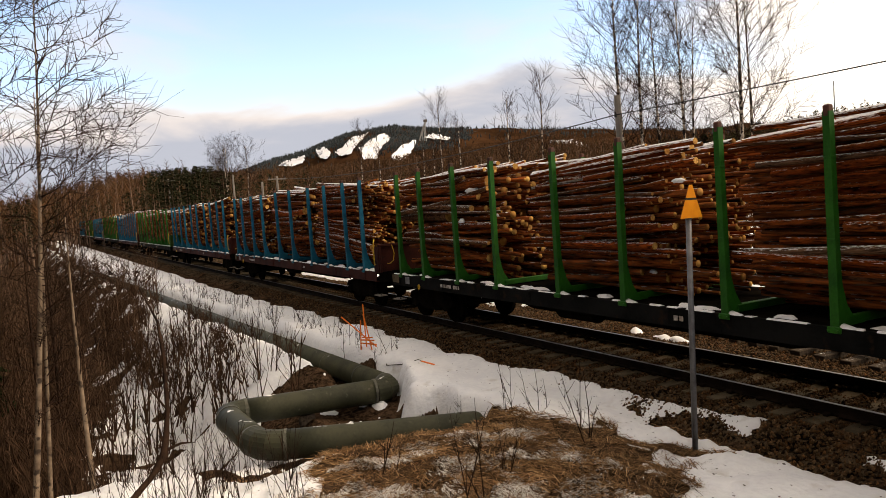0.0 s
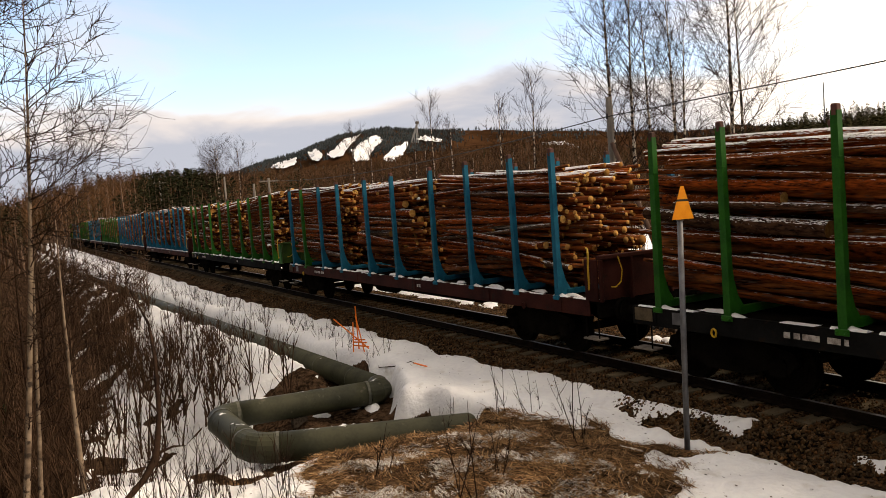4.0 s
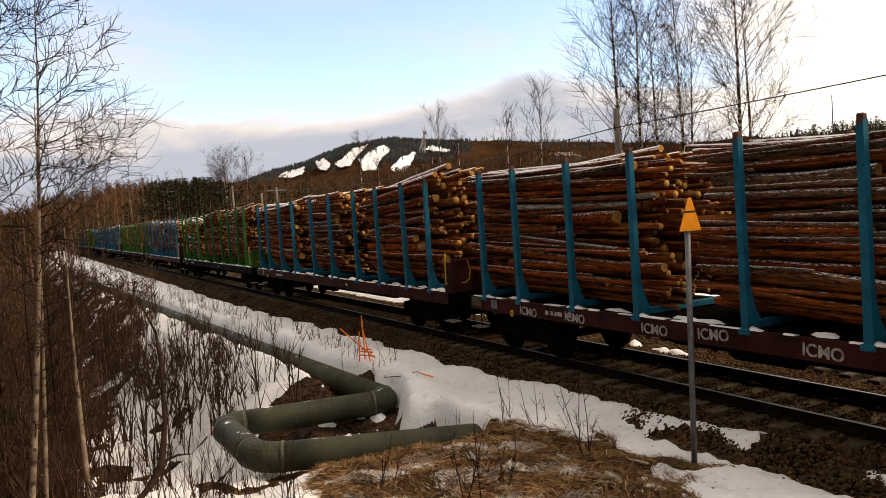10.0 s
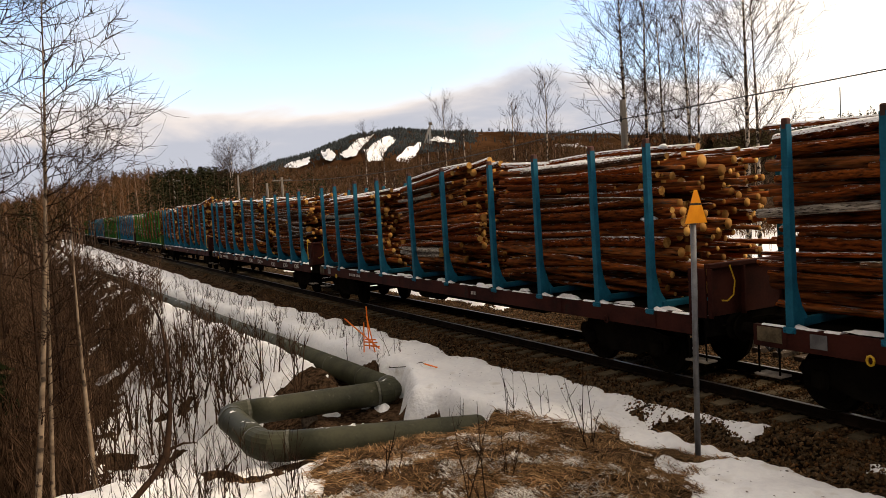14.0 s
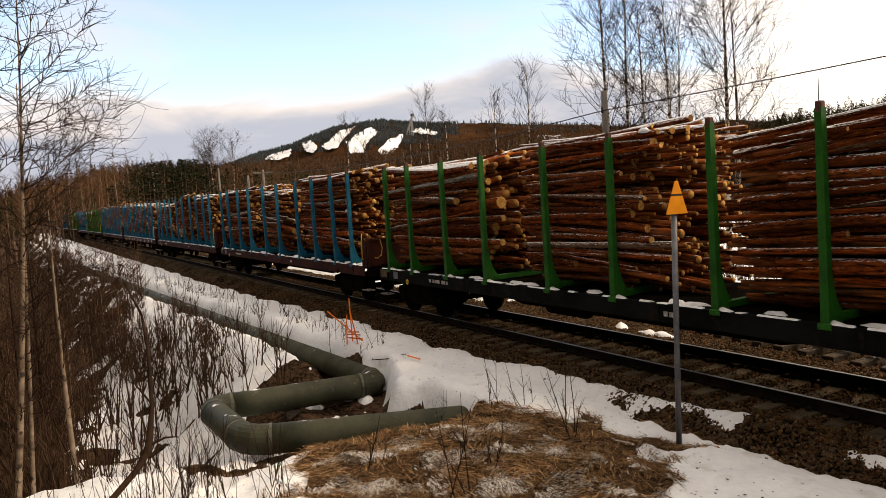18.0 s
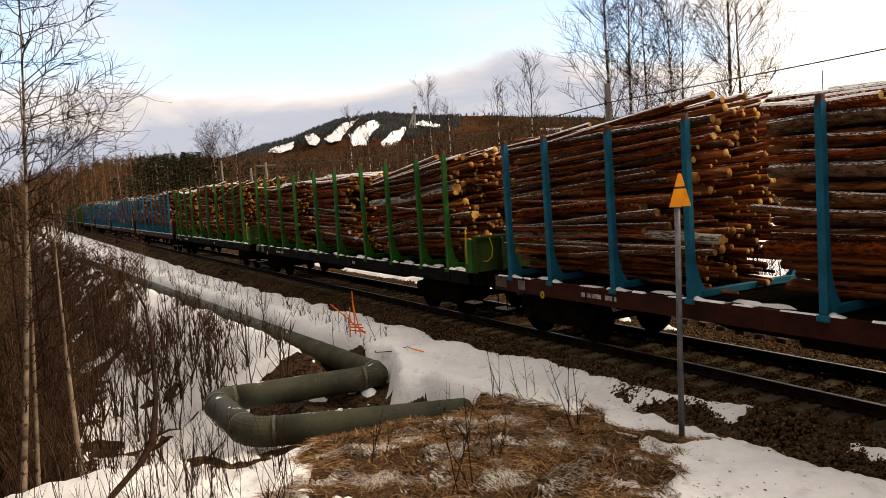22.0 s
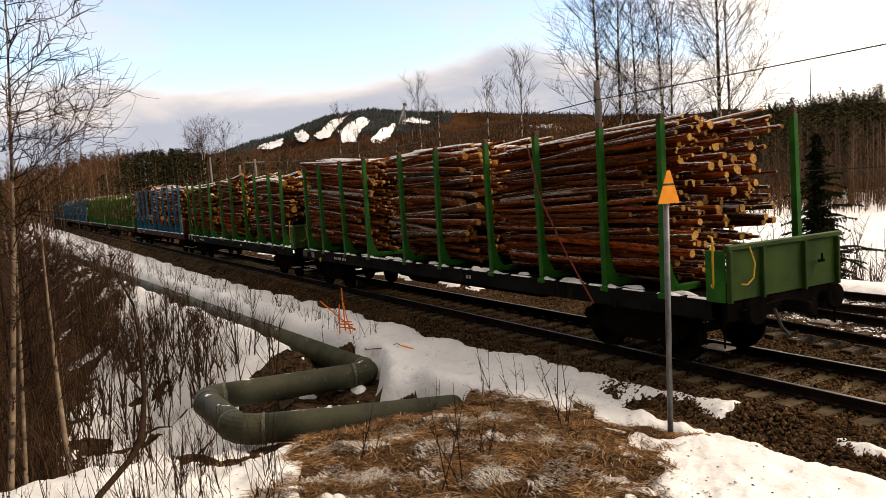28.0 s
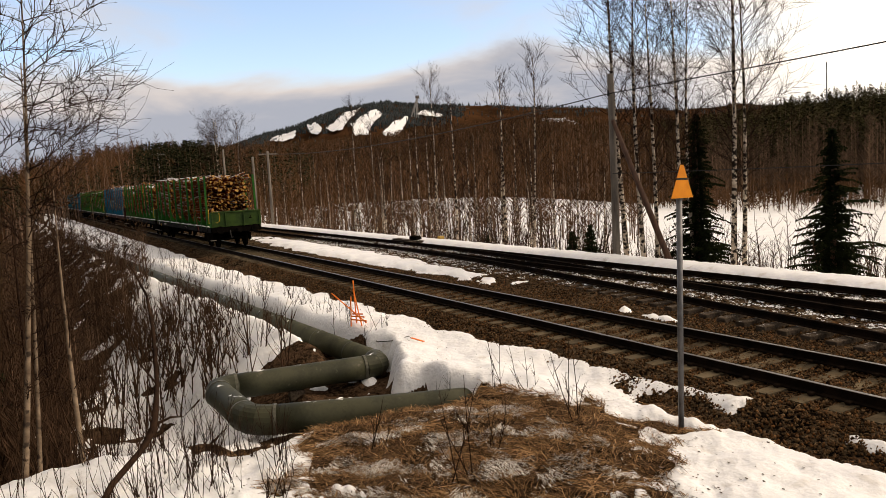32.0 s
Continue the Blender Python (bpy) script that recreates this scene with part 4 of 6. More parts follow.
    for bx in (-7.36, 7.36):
        b = part("bogie", Geo().box((bx, 0, 0.72), (0.46, 2.1, 0.26), 0.03).box((bx, 0, 0.87), (0.5, 0.5, 0.12), 0.02), M["shaded_grime"], t)
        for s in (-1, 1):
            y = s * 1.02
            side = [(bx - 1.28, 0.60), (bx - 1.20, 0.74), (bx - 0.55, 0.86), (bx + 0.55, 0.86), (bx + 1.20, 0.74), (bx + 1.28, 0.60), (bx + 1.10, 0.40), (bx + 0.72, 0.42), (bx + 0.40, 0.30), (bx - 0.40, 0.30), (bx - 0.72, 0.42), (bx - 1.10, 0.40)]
            part("side_frame", Geo().prism(side, y - 0.07, y + 0.07), M["shaded_grime"], b)
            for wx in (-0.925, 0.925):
                part("axle_box", Geo().box((bx + wx, y + s * 0.06, 0.478), (0.30, 0.16, 0.30), 0.05), M["shaded_grime"], b)
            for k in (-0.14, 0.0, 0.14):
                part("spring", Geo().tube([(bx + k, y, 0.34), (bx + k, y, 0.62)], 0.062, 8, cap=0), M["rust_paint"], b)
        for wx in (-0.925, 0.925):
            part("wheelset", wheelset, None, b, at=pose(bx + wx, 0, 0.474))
    # painted markings: plain pale bars where figures stood
    for x, w in ((-6.0, 0.10), (-5.84, 0.10), (-5.62, 0.26), (-5.28, 0.19), (-5.10, 0.06), (2.30, 0.09), (2.42, 0.09)):
        part("marking", Geo().box((x, -HALF_W - 0.012, FLOOR - 0.16), (w, 0.006, 0.085), 0.0), M["white_paint"], t, "faded white painted marking")
    part("data_plate", Geo().box((-8.05, -HALF_W - 0.014, FLOOR - 0.14), (0.26, 0.008, 0.20), 0.0), M["galvanised"], t, "dull data plate")
    part("data_plate", Geo().box((-8.85, -HALF_W - 0.014, FLOOR - 0.13), (0.42, 0.008, 0.22), 0.0), M["concrete"], t, "dull lettered plate")
    # snow caught on the floor's edge
    r = random.Random(5)
    for x in (-7.5, -4.1, -1.9, -2.3, 0.2, 2.3, 2.7, 4.2, 5.8, 7.6, 8.7):
        pts = [(x + r.uniform(0.10, 0.42) * math.cos(a), -1.16 + r.uniform(0.04, 0.12) * math.sin(a)) for a in np.linspace(0, 2 * math.pi, 11)[:-1]]
        g = Geo()
        n = len(pts)
        cx = sum(p[0] for p in pts) / n
        rim = [(u, w, FLOOR - 0.004) for u, w in pts]
        mid = [(cx + (u - cx) * 0.65, -1.16 + (w + 1.16) * 0.65, FLOOR + r.uniform(0.012, 0.055)) for u, w in pts]
        g.add(rim + mid + [(cx, -1.16, FLOOR + 0.05)], [(i, (i + 1) % n, n + (i + 1) % n, n + i) for i in range(n)] + [(n + i, n + (i + 1) % n, 2 * n) for i in range(n)])
        part("snow_lump", g, M["snow"], t, "lump of old snow", smooth=True)
    x = -9.0
    while x < 9.2:
        e = x + r.uniform(0.08, 0.75)
        h = r.uniform(0.008, 0.035)
        part("snow_rim", Geo().prism([(-HALF_W + 0.004, FLOOR - 0.001), (-HALF_W + r.uniform(0.06, 0.22), FLOOR - 0.001), (-HALF_W + 0.05, FLOOR + h), (-HALF_W + 0.02, FLOOR + 0.7 * h)], x, e, "x"), M["snow"], t)
        x = e + r.uniform(0.05, 0.9)
    return t


LOGS = []
for n_log in range(7):
    rl = random.Random(100 + n_log)
    g_log, n_side, n_seg = Geo(), 9, 5
    wob = [(rl.uniform(-0.10, 0.10), rl.uniform(-0.10, 0.10)) for _ in range(n_seg + 1)]
    bow = rl.uniform(-0.9, 0.9), rl.uniform(-0.9, 0.9)
    v_log = []
    for i_seg in range(n_seg + 1):
        u_seg = i_seg / n_seg
        arc = math.sin(math.pi * u_seg)
        for k_side in range(n_side):
            ang = 2 * math.pi * k_side / n_side
            rad_log = (1.12 - 0.24 * u_seg) * rl.uniform(0.95, 1.05)
            v_log.append((u_seg - 0.5, rad_log * math.cos(ang) + wob[i_seg][0] + bow[0] * arc, rad_log * math.sin(ang) + wob[i_seg][1] + bow[1] * arc))
    f_log = [(i * n_side + k, i * n_side + (k + 1) % n_side, (i + 1) * n_side + (k + 1) % n_side, (i + 1) * n_side + k) for i in range(n_seg) for k in range(n_side)]
    g_log.add(v_log, f_log)
    g_log.add([], [])
    g_log.f += [tuple(reversed(range(n_side))), tuple(n_seg * n_side + k for k in range(n_side))]
    g_log.m += [1, 1]
    LOGS.append(tuple(g_log.mesh("log", [M[kind], M["cut"]]) for kind in ("bark", "bark_dusted", "bark_snowy", "birch_log", "bark_grey")))
N7 = 8
LOW = np.array([(u, math.cos(2 * math.pi * k / N7), math.sin(2 * math.pi * k / N7)) for u in (-0.5, 0.5) for k in range(N7)])


def lump_mesh():
    r, v, f = random.Random(8), [], []
    for z, k in ((-0.05, 0.8), (0.0, 1.0), (0.05, 0.85), (0.09, 0.45)):
        v += [(0.24 * k * r.uniform(0.75, 1.2) * math.cos(a), 0.12 * k * r.uniform(0.75, 1.2) * math.sin(a), z + r.uniform(-0.012, 0.012)) for a in np.linspace(0, 2 * math.pi, 11)[:-1]]
    for j in range(3):
        f += [(j * 10 + i, j * 10 + (i + 1) % 10, (j + 1) * 10 + (i + 1) % 10, (j + 1) * 10 + i) for i in range(10)]
    return Geo().add(v + [(0, 0, 0.10)], f + [(30 + i, 30 + (i + 1) % 10, 40) for i in range(10)]).mesh("snow_lump", M["snow"], True)


LUMP = lump_mesh()


def log_stack(seed, x0, x1, top, whole, joined, big):
    """Logs dropped one by one between the stakes; those at the side, on top and at the ends are pieces of their own."""
    r = np.random.RandomState(seed)
    t = thing("log_stack", "stacked pine logs, orange-brown bark, pale cut ends, dusted with snow", "logs", "log stacks on the train")
    ln = x1 - x0
    base, half = FLOOR + 0.13, 1.245
    Y, Z, R, out = [], [], [], []
    lie, fan = r.normal(0.6, 1.4), r.normal(-2.0, 1.6)          # how the grab loads were laid: lean at the floor and towards the top
    mess, bunch = r.uniform(1.0, 3.0), r.uniform(0, 6.28, 2)
    greyish = 0.6 if r.uniform() < 0.35 else 0.12
    birchy = 0.12 if r.uniform() < 0.18 else 0.015
    girth = (0.045, 0.052, 0.062)[r.randint(3)] * (1.1 if big else 1.0)
    for n in range(1000):
        rad = float(np.clip(r.lognormal(math.log(girth), 0.36), 0.034, 0.15))
        ys = r.uniform(-half + rad, half - rad, 7)
        if r.uniform() < 0.25:
            ys[:2] = (-half + rad, half - rad)
        if Y:
            ya, za, ra = np.array(Y), np.array(Z), np.array(R)
            dy = np.abs(ys[:, None] - ya[None])
            s2 = (ra[None] + rad) ** 2 - dy ** 2
            zz = np.where(s2 > 0, za[None] + np.sqrt(np.clip(s2, 0, None)), base + rad).max(1).clip(base + rad)
        else:
            zz = np.full(7, base + rad)
        inset = 0.42 * np.clip(1 - (zz - rad - base) / 0.55, 0, 1) ** 1.5
        zz = np.where(np.abs(ys) > half - rad - inset + 0.02, zz + 9, zz)
        i = int(np.argmin(zz))
        if zz[i] > 8:
            continue
        crown = top + 0.16 * math.cos(ys[i] / half * 1.4) + r.uniform(-0.1, 0.12)
        if zz[i] + rad > crown:
            if len(out) > 12:
                break
            out.append(1)
            continue
        Y.append(float(ys[i])), Z.append(float(zz[i])), R.append(rad)
    ya, za, ra = np.array(Y), np.array(Z), np.array(R)
    rest_v, rest_f, rest_s, spans = [], [], [], []
    for i in range(len(Y)):
        over = np.any((za > za[i] + 0.04) & (np.abs(ya - ya[i]) < (ra + ra[i]) * 0.75))
        side = ya[i] - ra[i] < -half + 0.12
        ends = np.clip(np.abs(r.normal(0.14, 0.36, 2)), 0, 1.0)
        # the butts stand out unevenly, in bunches as the grab laid them
        ends[1] = np.clip(0.55 + 0.55 * math.sin(2.6 * Y[i] + bunch[0]) * math.sin(3.1 * Z[i] + bunch[1]) + r.normal(0, 0.42), -0.15, 2.1)
        if side and r.uniform() < 0.52:
            ends[r.randint(2)] += ln * r.uniform(0.08, 0.5)
        a, b = x0 - 0.12 + ends[0], x1 + 0.12 - ends[1]
        length, xm = b - a, (a + b) / 2
        flip = r.uniform() < 0.78
        tilt, turn = lie + fan * (Z[i] - base) / 2.8 + r.normal(0, mess), r.normal(0, 0.8)
        if side and r.uniform() < 0.2:
            tilt += r.normal(0, 3.0)
        if not over:
            tilt, turn = lie + fan + r.normal(0, 1.5), r.normal(0, 1.6)
        tilt = float(np.clip(tilt, -6, 5))
        spans.append((xm, b, tilt))
        m = pose(xm, Y[i], Z[i], 0, tilt, turn) @ pose(0, 0, 0, r.uniform(0, 360), 0, 180 if flip else 0) @ Matrix.Diagonal((length, ra[i] * 0.83, ra[i] * 0.83, 1))
        if (side or (not over and Y[i] < -0.35) or whole) and not joined:
            ob = part("log", LOGS[r.randint(7)][2 if not over else 3 if r.uniform() < birchy else 4 if r.uniform() < greyish else int(r.uniform() < 0.6)], None, t)
            ob.matrix_basis = m
        else:
            k = 2 * N7 * len(rest_v)
            rest_v.append(LOW @ np.array(m.to_3x3()).T + np.array(m.translation))
            rest_f += [(k + a, k + (a + 1) % N7, k + N7 + (a + 1) % N7, k + N7 + a) for a in range(N7)]
            rest_s += [0 if over else 2] * N7
            rest_f += [(k + 7, k + 6, k + 1, k + 0), (k + 6, k + 5, k + 2, k + 1), (k + 5, k + 4, k + 3, k + 2)]
            rest_f += [(k + 8, k + 9, k + 14, k + 15), (k + 9, k + 10, k + 13, k + 14), (k + 10, k + 11, k + 12, k + 13)]
            rest_s += [1] * 6
    if not joined and r.uniform() < 0.4:
        # lumps of snow caught among the butts
        for i in r.choice(np.nonzero(ya < -0.55)[0], 4):
            xm, b, tilt = spans[i]
            x, m = b - r.uniform(0.3, 0.9), r.uniform(0.6, 1.0)
            lump = part("snow_lump", LUMP, None, t, "lump of old snow caught on the logs")
            lump.matrix_basis = pose(x, Y[i], Z[i] + ra[i] * 0.8 - (x - xm) * math.sin(radians(tilt)), 0, tilt, r.uniform(-20, 20)) @ Matrix.Diagonal((m, m * 0.7, m * 0.8, 1))
    if rest_v:
        me = quick_mesh("inner_timber", np.concatenate(rest_v), rest_f, [M["bark_in"], M["cut"], M["bark_in_snowy"]], False, rest_s)
        tagged(part("inner_timber", me, None, t), kind="stuff")
    return t


def train():
    proto = {"g": wagon("green", "dark_paint"), "b": wagon("blue", "rust_paint")}
    used, wagons, loads = set(), [], []
    for k, c in enumerate(ORDER):
        if c in used:
            w = copy_thing(proto[c], Matrix.Identity(4))
        else:
            w, _ = proto[c], used.add(c)
        wagons.append((k, w))
        r = random.Random(900 + k)
        for j, (x0, x1) in enumerate(((-9.3, -2.95), (-2.45, 2.5), (3.0, 9.2))):
            top = r.uniform(3.72, 4.26)
            x0j, x1j = x0 + r.uniform(0.0, 0.45), x1 - r.uniform(0.05, 0.6)
            loads.append((k, log_stack(3000 + 10 * k + j, x0j, x1j, top, k == 0 and j == 2, k > 12, r.random() < 0.4)))
    # the tail wagon's loose strap
    part("strap", Geo().tube([(5.0, -1.47, 4.0), (5.4, -1.50, 2.9), (6.1, -1.52, 1.9), (6.9, -1.54, 0.95)], 0.019, 5, cap=0), M["strap"], wagons[0][1], "loose rust-red lashing strap hanging over the side")
    # a word daubed along one wagon's sill
    letters = bpy.data.curves.new("word", "FONT")
    letters.body, letters.size, letters.extrude, letters.offset = "ICMO", 0.25, 0.003, 0.004
    letters.materials.append(M["white_paint"])
    maker = new("word", letters)
    word = bpy.data.meshes.new_from_object(maker.evaluated_get(bpy.context.evaluated_depsgraph_get()))
    bpy.data.objects.remove(maker)
    r = random.Random(4)
    for x in (-7.0, -5.4, -3.2, -1.9, 0.0, 1.6, 4.0, 5.9, 7.5):
        part("daubed_word", word, None, wagons[7][1], "rough white painted word", at=pose(x, -HALF_W - 0.016, FLOOR - 0.25 + r.uniform(-0.02, 0.02), 90, 0, 0) @ pose(0, 0, 0, 0, 0, r.uniform(-4, 4)))
    # one wagon got a green stake among its blue ones
    for st in list(wagons[10][1].children):
        if st.name.startswith("stake") and st.matrix_basis.translation.y < 0 and abs(st.matrix_basis.translation.x + 7.06) < 0.1:
            for ob in [st] + [c for c in st.children if not c.name.startswith("stake_cap")]:
                ob.data = ob.data.copy()
                ob.data.materials[0] = M["green"]
    return wagons, loads


WAGONS, LOADS = train()


# ---- bare trees, bushes and spruces ----
def bowed(start, way, length, bow, n, r, unrest=0.10):
    """A twig's path: it sets off along way and bends towards bow, with a little unrest."""
    p, d, pts = Vector(start), Vector(way).normalized(), [Vector(start)]
    for _ in range(n):
        d = (d + Vector(bow) * (1.0 / n) + Vector((r.uniform(-1, 1), r.uniform(-1, 1), r.uniform(-1, 1))) * unrest).normalized()
        p = p + d * (length / n)
        pts.append(p.copy())
    return pts


def bare_tree(seed, height, r0, limbs, reach, twigs, first=0.22, lift=0.75, lean=(0, 0), fine=1.0, bias=None, unrest=0.10, rise=(0.35, 0.95)):
    """Trunk and crown of a leafless tree: limbs rise from the trunk, twigs from the limbs."""
    r = random.Random(seed)
    trunk, crown = Geo(), Geo()
    n = 9
    path = []
    wx, wy = r.uniform(-0.02, 0.02), r.uniform(-0.02, 0.02)
    for i in range(n + 1):
        u = i / n
        path.append(Vector((lean[0] * u * height + wx * height * math.sin(3 * u + seed) + r.uniform(-0.02, 0.02) * u, lean[1] * u * height + wy * height * math.sin(2.4 * u), u * height)))
    path[0].z = -0.35
    trunk.tube(path, [max(r0 * (1 - 0.93 * (i / n)) ** 0.9, 0.008 * fine) for i in range(n + 1)], 8)
    for k in range(limbs):
        u = first + (0.97 - first) * ((k + r.random()) / limbs)
        i = min(int(u * n), n - 1)
        at = path[i].lerp(path[i + 1], u * n - i)
        a = r.uniform(0, 2 * math.pi) if bias is None or r.random() < 0.35 else bias + r.uniform(-1.0, 1.0)
        ln = reach * (0.35 + 0.75 * math.sin(math.pi * min(1.0, (1 - u) * 1.25 + 0.12))) * r.uniform(0.7, 1.15)
        el = r.uniform(*rise)
        way = Vector((math.cos(a) * math.cos(el), math.sin(a) * math.cos(el), math.sin(el)))
        pts = bowed(at, way, ln, (0, 0, lift), 5, r, unrest)
        rr = max(r0 * (1 - u) * 0.30, 0.009 * fine)
        crown.tube(pts, [rr, rr * 0.8, rr * 0.62, rr * 0.45, rr * 0.3, 0.004 * fine], 4)
        for _ in range(twigs):
            q = r.uniform(0.22, 1.0) * 5
            j = min(int(q), 4)
            s = pts[j].lerp(pts[j + 1], q - j)
            d = (pts[j + 1] - pts[j]).normalized()
            b = r.uniform(0, 2 * math.pi)
            side = (d.orthogonal().normalized() * math.cos(b) + d.cross(d.orthogonal()).normalized() * math.sin(b))
            tw = bowed(s, d * 0.7 + side * 0.8, ln * r.uniform(0.16, 0.42), (0, 0, lift * 0.6), 3, r, unrest * 1.6)
            w = max(rr * 0.32, 0.0055 * fine)
            crown.tube(tw, [w, w * 0.75, w * 0.5, 0.0022 * fine], 3)
            if r.random() < 0.5:
                e = tw[1]
                crown.tube(bowed(e, (tw[2] - tw[1]).normalized() + side.cross(d) * 0.7, ln * r.uniform(0.08, 0.2), (0, 0, lift * 0.5), 2, r), [w * 0.6, w * 0.45, 0.002 * fine], 3)
    return trunk, crown


def tree_thing(name, label, category, trunk, crown, mats, at, group=""):
    t = thing(name, label, category, group, at)
    part("trunk", trunk, mats[0], t, smooth=True)
    part("crown", crown, mats[1], t)
    return t


def stand(x, y, yaw=0.0, size=1.0, lift=0.0):
    return pose(x, y, float(ground_z(x, y)) + lift, 0, 0, yaw) @ Matrix.Diagonal((size, size, size, 1))


def trees():
    rb = random.Random(11)
    bark, twig = M["birch_bark"], M["twig"]
    # the tall birches behind the sidings
    kinds = []
    for i, (h, lm, rc) in enumerate(((14.0, 50, 3.5), (13.0, 46, 3.1), (12.0, 42, 2.7))):
        g = bare_tree(200 + i, h, 0.120 - 0.010 * i, int(lm * 1.1), rc * 0.92, 17, 0.28, 0.40, fine=1.5, unrest=0.13, rise=(0.45, 1.05))
        kinds.append(tree_thing("birch", "tall bare birch with white flaking bark and dark fine twigs", "tree", g[0], g[1], (bark, twig), stand(*((-24.1, 21.9), (-22.8, 21.8), (-21.2, 22.0))[i]), "birches beside the lake"))
    for k, x, y, yaw, s in ((0, -18.7, 22.1, 130, 0.95), (1, -18.5, 22.4, 250, 0.9), (2, -22.6, 22.2, 80, 1.0), (1, -20.9, 22.6, 20, 0.85)):
        copy_thing(kinds[k], stand(x, y, yaw, s)).scale = (s, s, s)
    for k, x, y, yaw, s in ((0, -121.0, 28.0, 40, 1.25), (1, -117.0, 27.0, 140, 1.3), (0, -112.0, 28.5, 230, 1.15), (2, -126.0, 27.5, 300, 1.3), (1, -131.0, 29.0, 10, 1.2)):
        copy_thing(kinds[k], stand(x, y, yaw, s)).scale = (s, s, s)
    # slim birches in a belt along the far side
    slim = []
    for i, (h, lm, rc) in enumerate(((11.5, 34, 1.7), (10.0, 30, 1.5), (8.2, 26, 1.3), (12.2, 38, 2.0))):
        g = bare_tree(300 + i, h, 0.112 - 0.008 * i, lm, rc, 12, 0.34, 0.9, fine=1.4, unrest=0.10, rise=(0.6, 1.15))
        slim.append((tree_thing("birch", "slim bare birch with pale trunk, standing in brushwood", "tree", g[0], g[1], (bark, twig), stand(*((-36.2, 24.2), (-47.0, 25.0), (-57.0, 26.0), (-33.2, 24.0))[i]), "slim birches beyond the track"), i))
    for k, az, y, s in ((3, 67.1, 25.5, 1.05), (0, 66.0, 26.0, 0.95), (3, 61.6, 26.0, 1.1), (0, 60.0, 25.0, 1.0), (1, 62.6, 24.0, 0.95), (1, 58.4, 27, 0.9), (2, 69.5, 24.0, 0.9), (1, 71.2, 25.0, 0.95), (2, 64.6, 23.5, 0.9),
                       (2, 65.4, 27, 1.0), (1, 63.2, 29, 1.0), (2, 60.8, 23.2, 0.8), (0, 55.4, 27.0, 0.8), (2, 52.6, 23.0, 0.8), (2, 50.8, 24.5, 0.85), (1, 68.2, 28, 0.9), (2, 72.6, 24.0, 0.8), (1, 74.0, 26, 0.9),
                       (2, 57.4, 23.4, 0.72), (2, 59.2, 24.2, 0.7), (0, 70.3, 27.5, 0.8), (2, 54.6, 23.2, 0.75), (2, 48.9, 23.4, 0.7), (1, 75.4, 26.0, 0.85), (2, 66.6, 23.6, 0.75),
                       (1, 68.57, 24.5, 0.85), (2, 67.6, 24.0, 0.9), (0, 65.3, 25.5, 0.75), (2, 63.9, 24.0, 0.95), (1, 59.04, 25.0, 0.8), (2, 56.4, 24.5, 0.95), (1, 54.3, 25.0, 0.8), (2, 69.9, 25.0, 0.85), (2, 61.2, 27.0, 0.9)):
        x = -y * math.tan(radians(az))
        copy_thing(slim[k][0], stand(x, y, rb.uniform(0, 360), s)).scale = (s, s, s)
    # thin young stems in the brush along the lake
    young = []
    for i in range(4):
        g = Geo()
        r = random.Random(420 + i)
        for _ in range(r.randint(4, 7)):
            a, ln = r.uniform(0, 6.28), r.uniform(1.6, 3.6)
            s = Vector((r.uniform(-0.5, 0.5), r.uniform(-0.5, 0.5), -0.2))
            pts = bowed(s, (0.22 * math.cos(a), 0.22 * math.sin(a), 1), ln, (0, 0, 0.2), 4, r)
            g.tube(pts, [0.028, 0.023, 0.018, 0.012, 0.005], 4)
            for _ in range(7):
                j = r.randint(1, 3)
                b = r.uniform(0, 6.28)
                g.tube(bowed(pts[j], (math.cos(b), math.sin(b), 0.9), ln * r.uniform(0.15, 0.35), (0, 0, 0.7), 2, r), [0.011, 0.009, 0.004], 3)
        young.append(tagged(new("sapling_clump", g.mesh("sapling_clump", twig)), "clump of thin leafless brown saplings in snow", "bush", "brushwood by the lake"))
    tall = []
    for i in range(4):
        g = Geo()
        r = random.Random(440 + i)
        for _ in range(r.randint(2, 4)):
            ln = r.uniform(2.2, 4.4)
            pts = bowed((r.uniform(-0.7, 0.7), r.uniform(-0.7, 0.7), -0.2), (r.uniform(-0.12, 0.12), r.uniform(-0.12, 0.12), 1), ln, (0, 0, 0.1), 5, r)
            g.tube(pts, [0.030, 0.026, 0.021, 0.016, 0.010, 0.005], 5)
            for _ in range(13):
                q = r.uniform(1.0, 4.9)
                j, b = int(q), r.uniform(0, 6.28)
                g.tube(bowed(pts[j].lerp(pts[j + 1], q - j), (math.cos(b), math.sin(b), 0.55), ln * r.uniform(0.08, 0.24), (0, 0, 0.4), 2, r, 0.2), [0.010, 0.008, 0.004], 3)
        tall.append(tagged(new("sapling_bush", g.mesh("sapling_bush", M["brush"])), "tall thin leafless sapling bush rising out of snow", "bush", "saplings by the lake"))
    for i, yt in enumerate(tall):
        yt.matrix_basis = stand(-16.5 - 2.1 * i, 23.0 + 0.4 * i)
    for i, yt in enumerate(young):
        yt.matrix_basis = stand(-27.0 - 3 * i, 22.6)
    for i in range(330):
        az, y = (rb.uniform(30, 77) if i < 120 else rb.uniform(28, 56) if i < 230 else rb.uniform(49, 73)), rb.uniform(22.2, 33.0 if i < 230 else 28.0)
        ob = copy_thing((young if i < 120 else tall)[i % 4], stand(-y * math.tan(radians(az)), y, rb.uniform(0, 360)))
        s = rb.uniform(0.6, 1.25) * (1.0 if az > 46 else 0.85)
        ob.scale = (s, s, s)
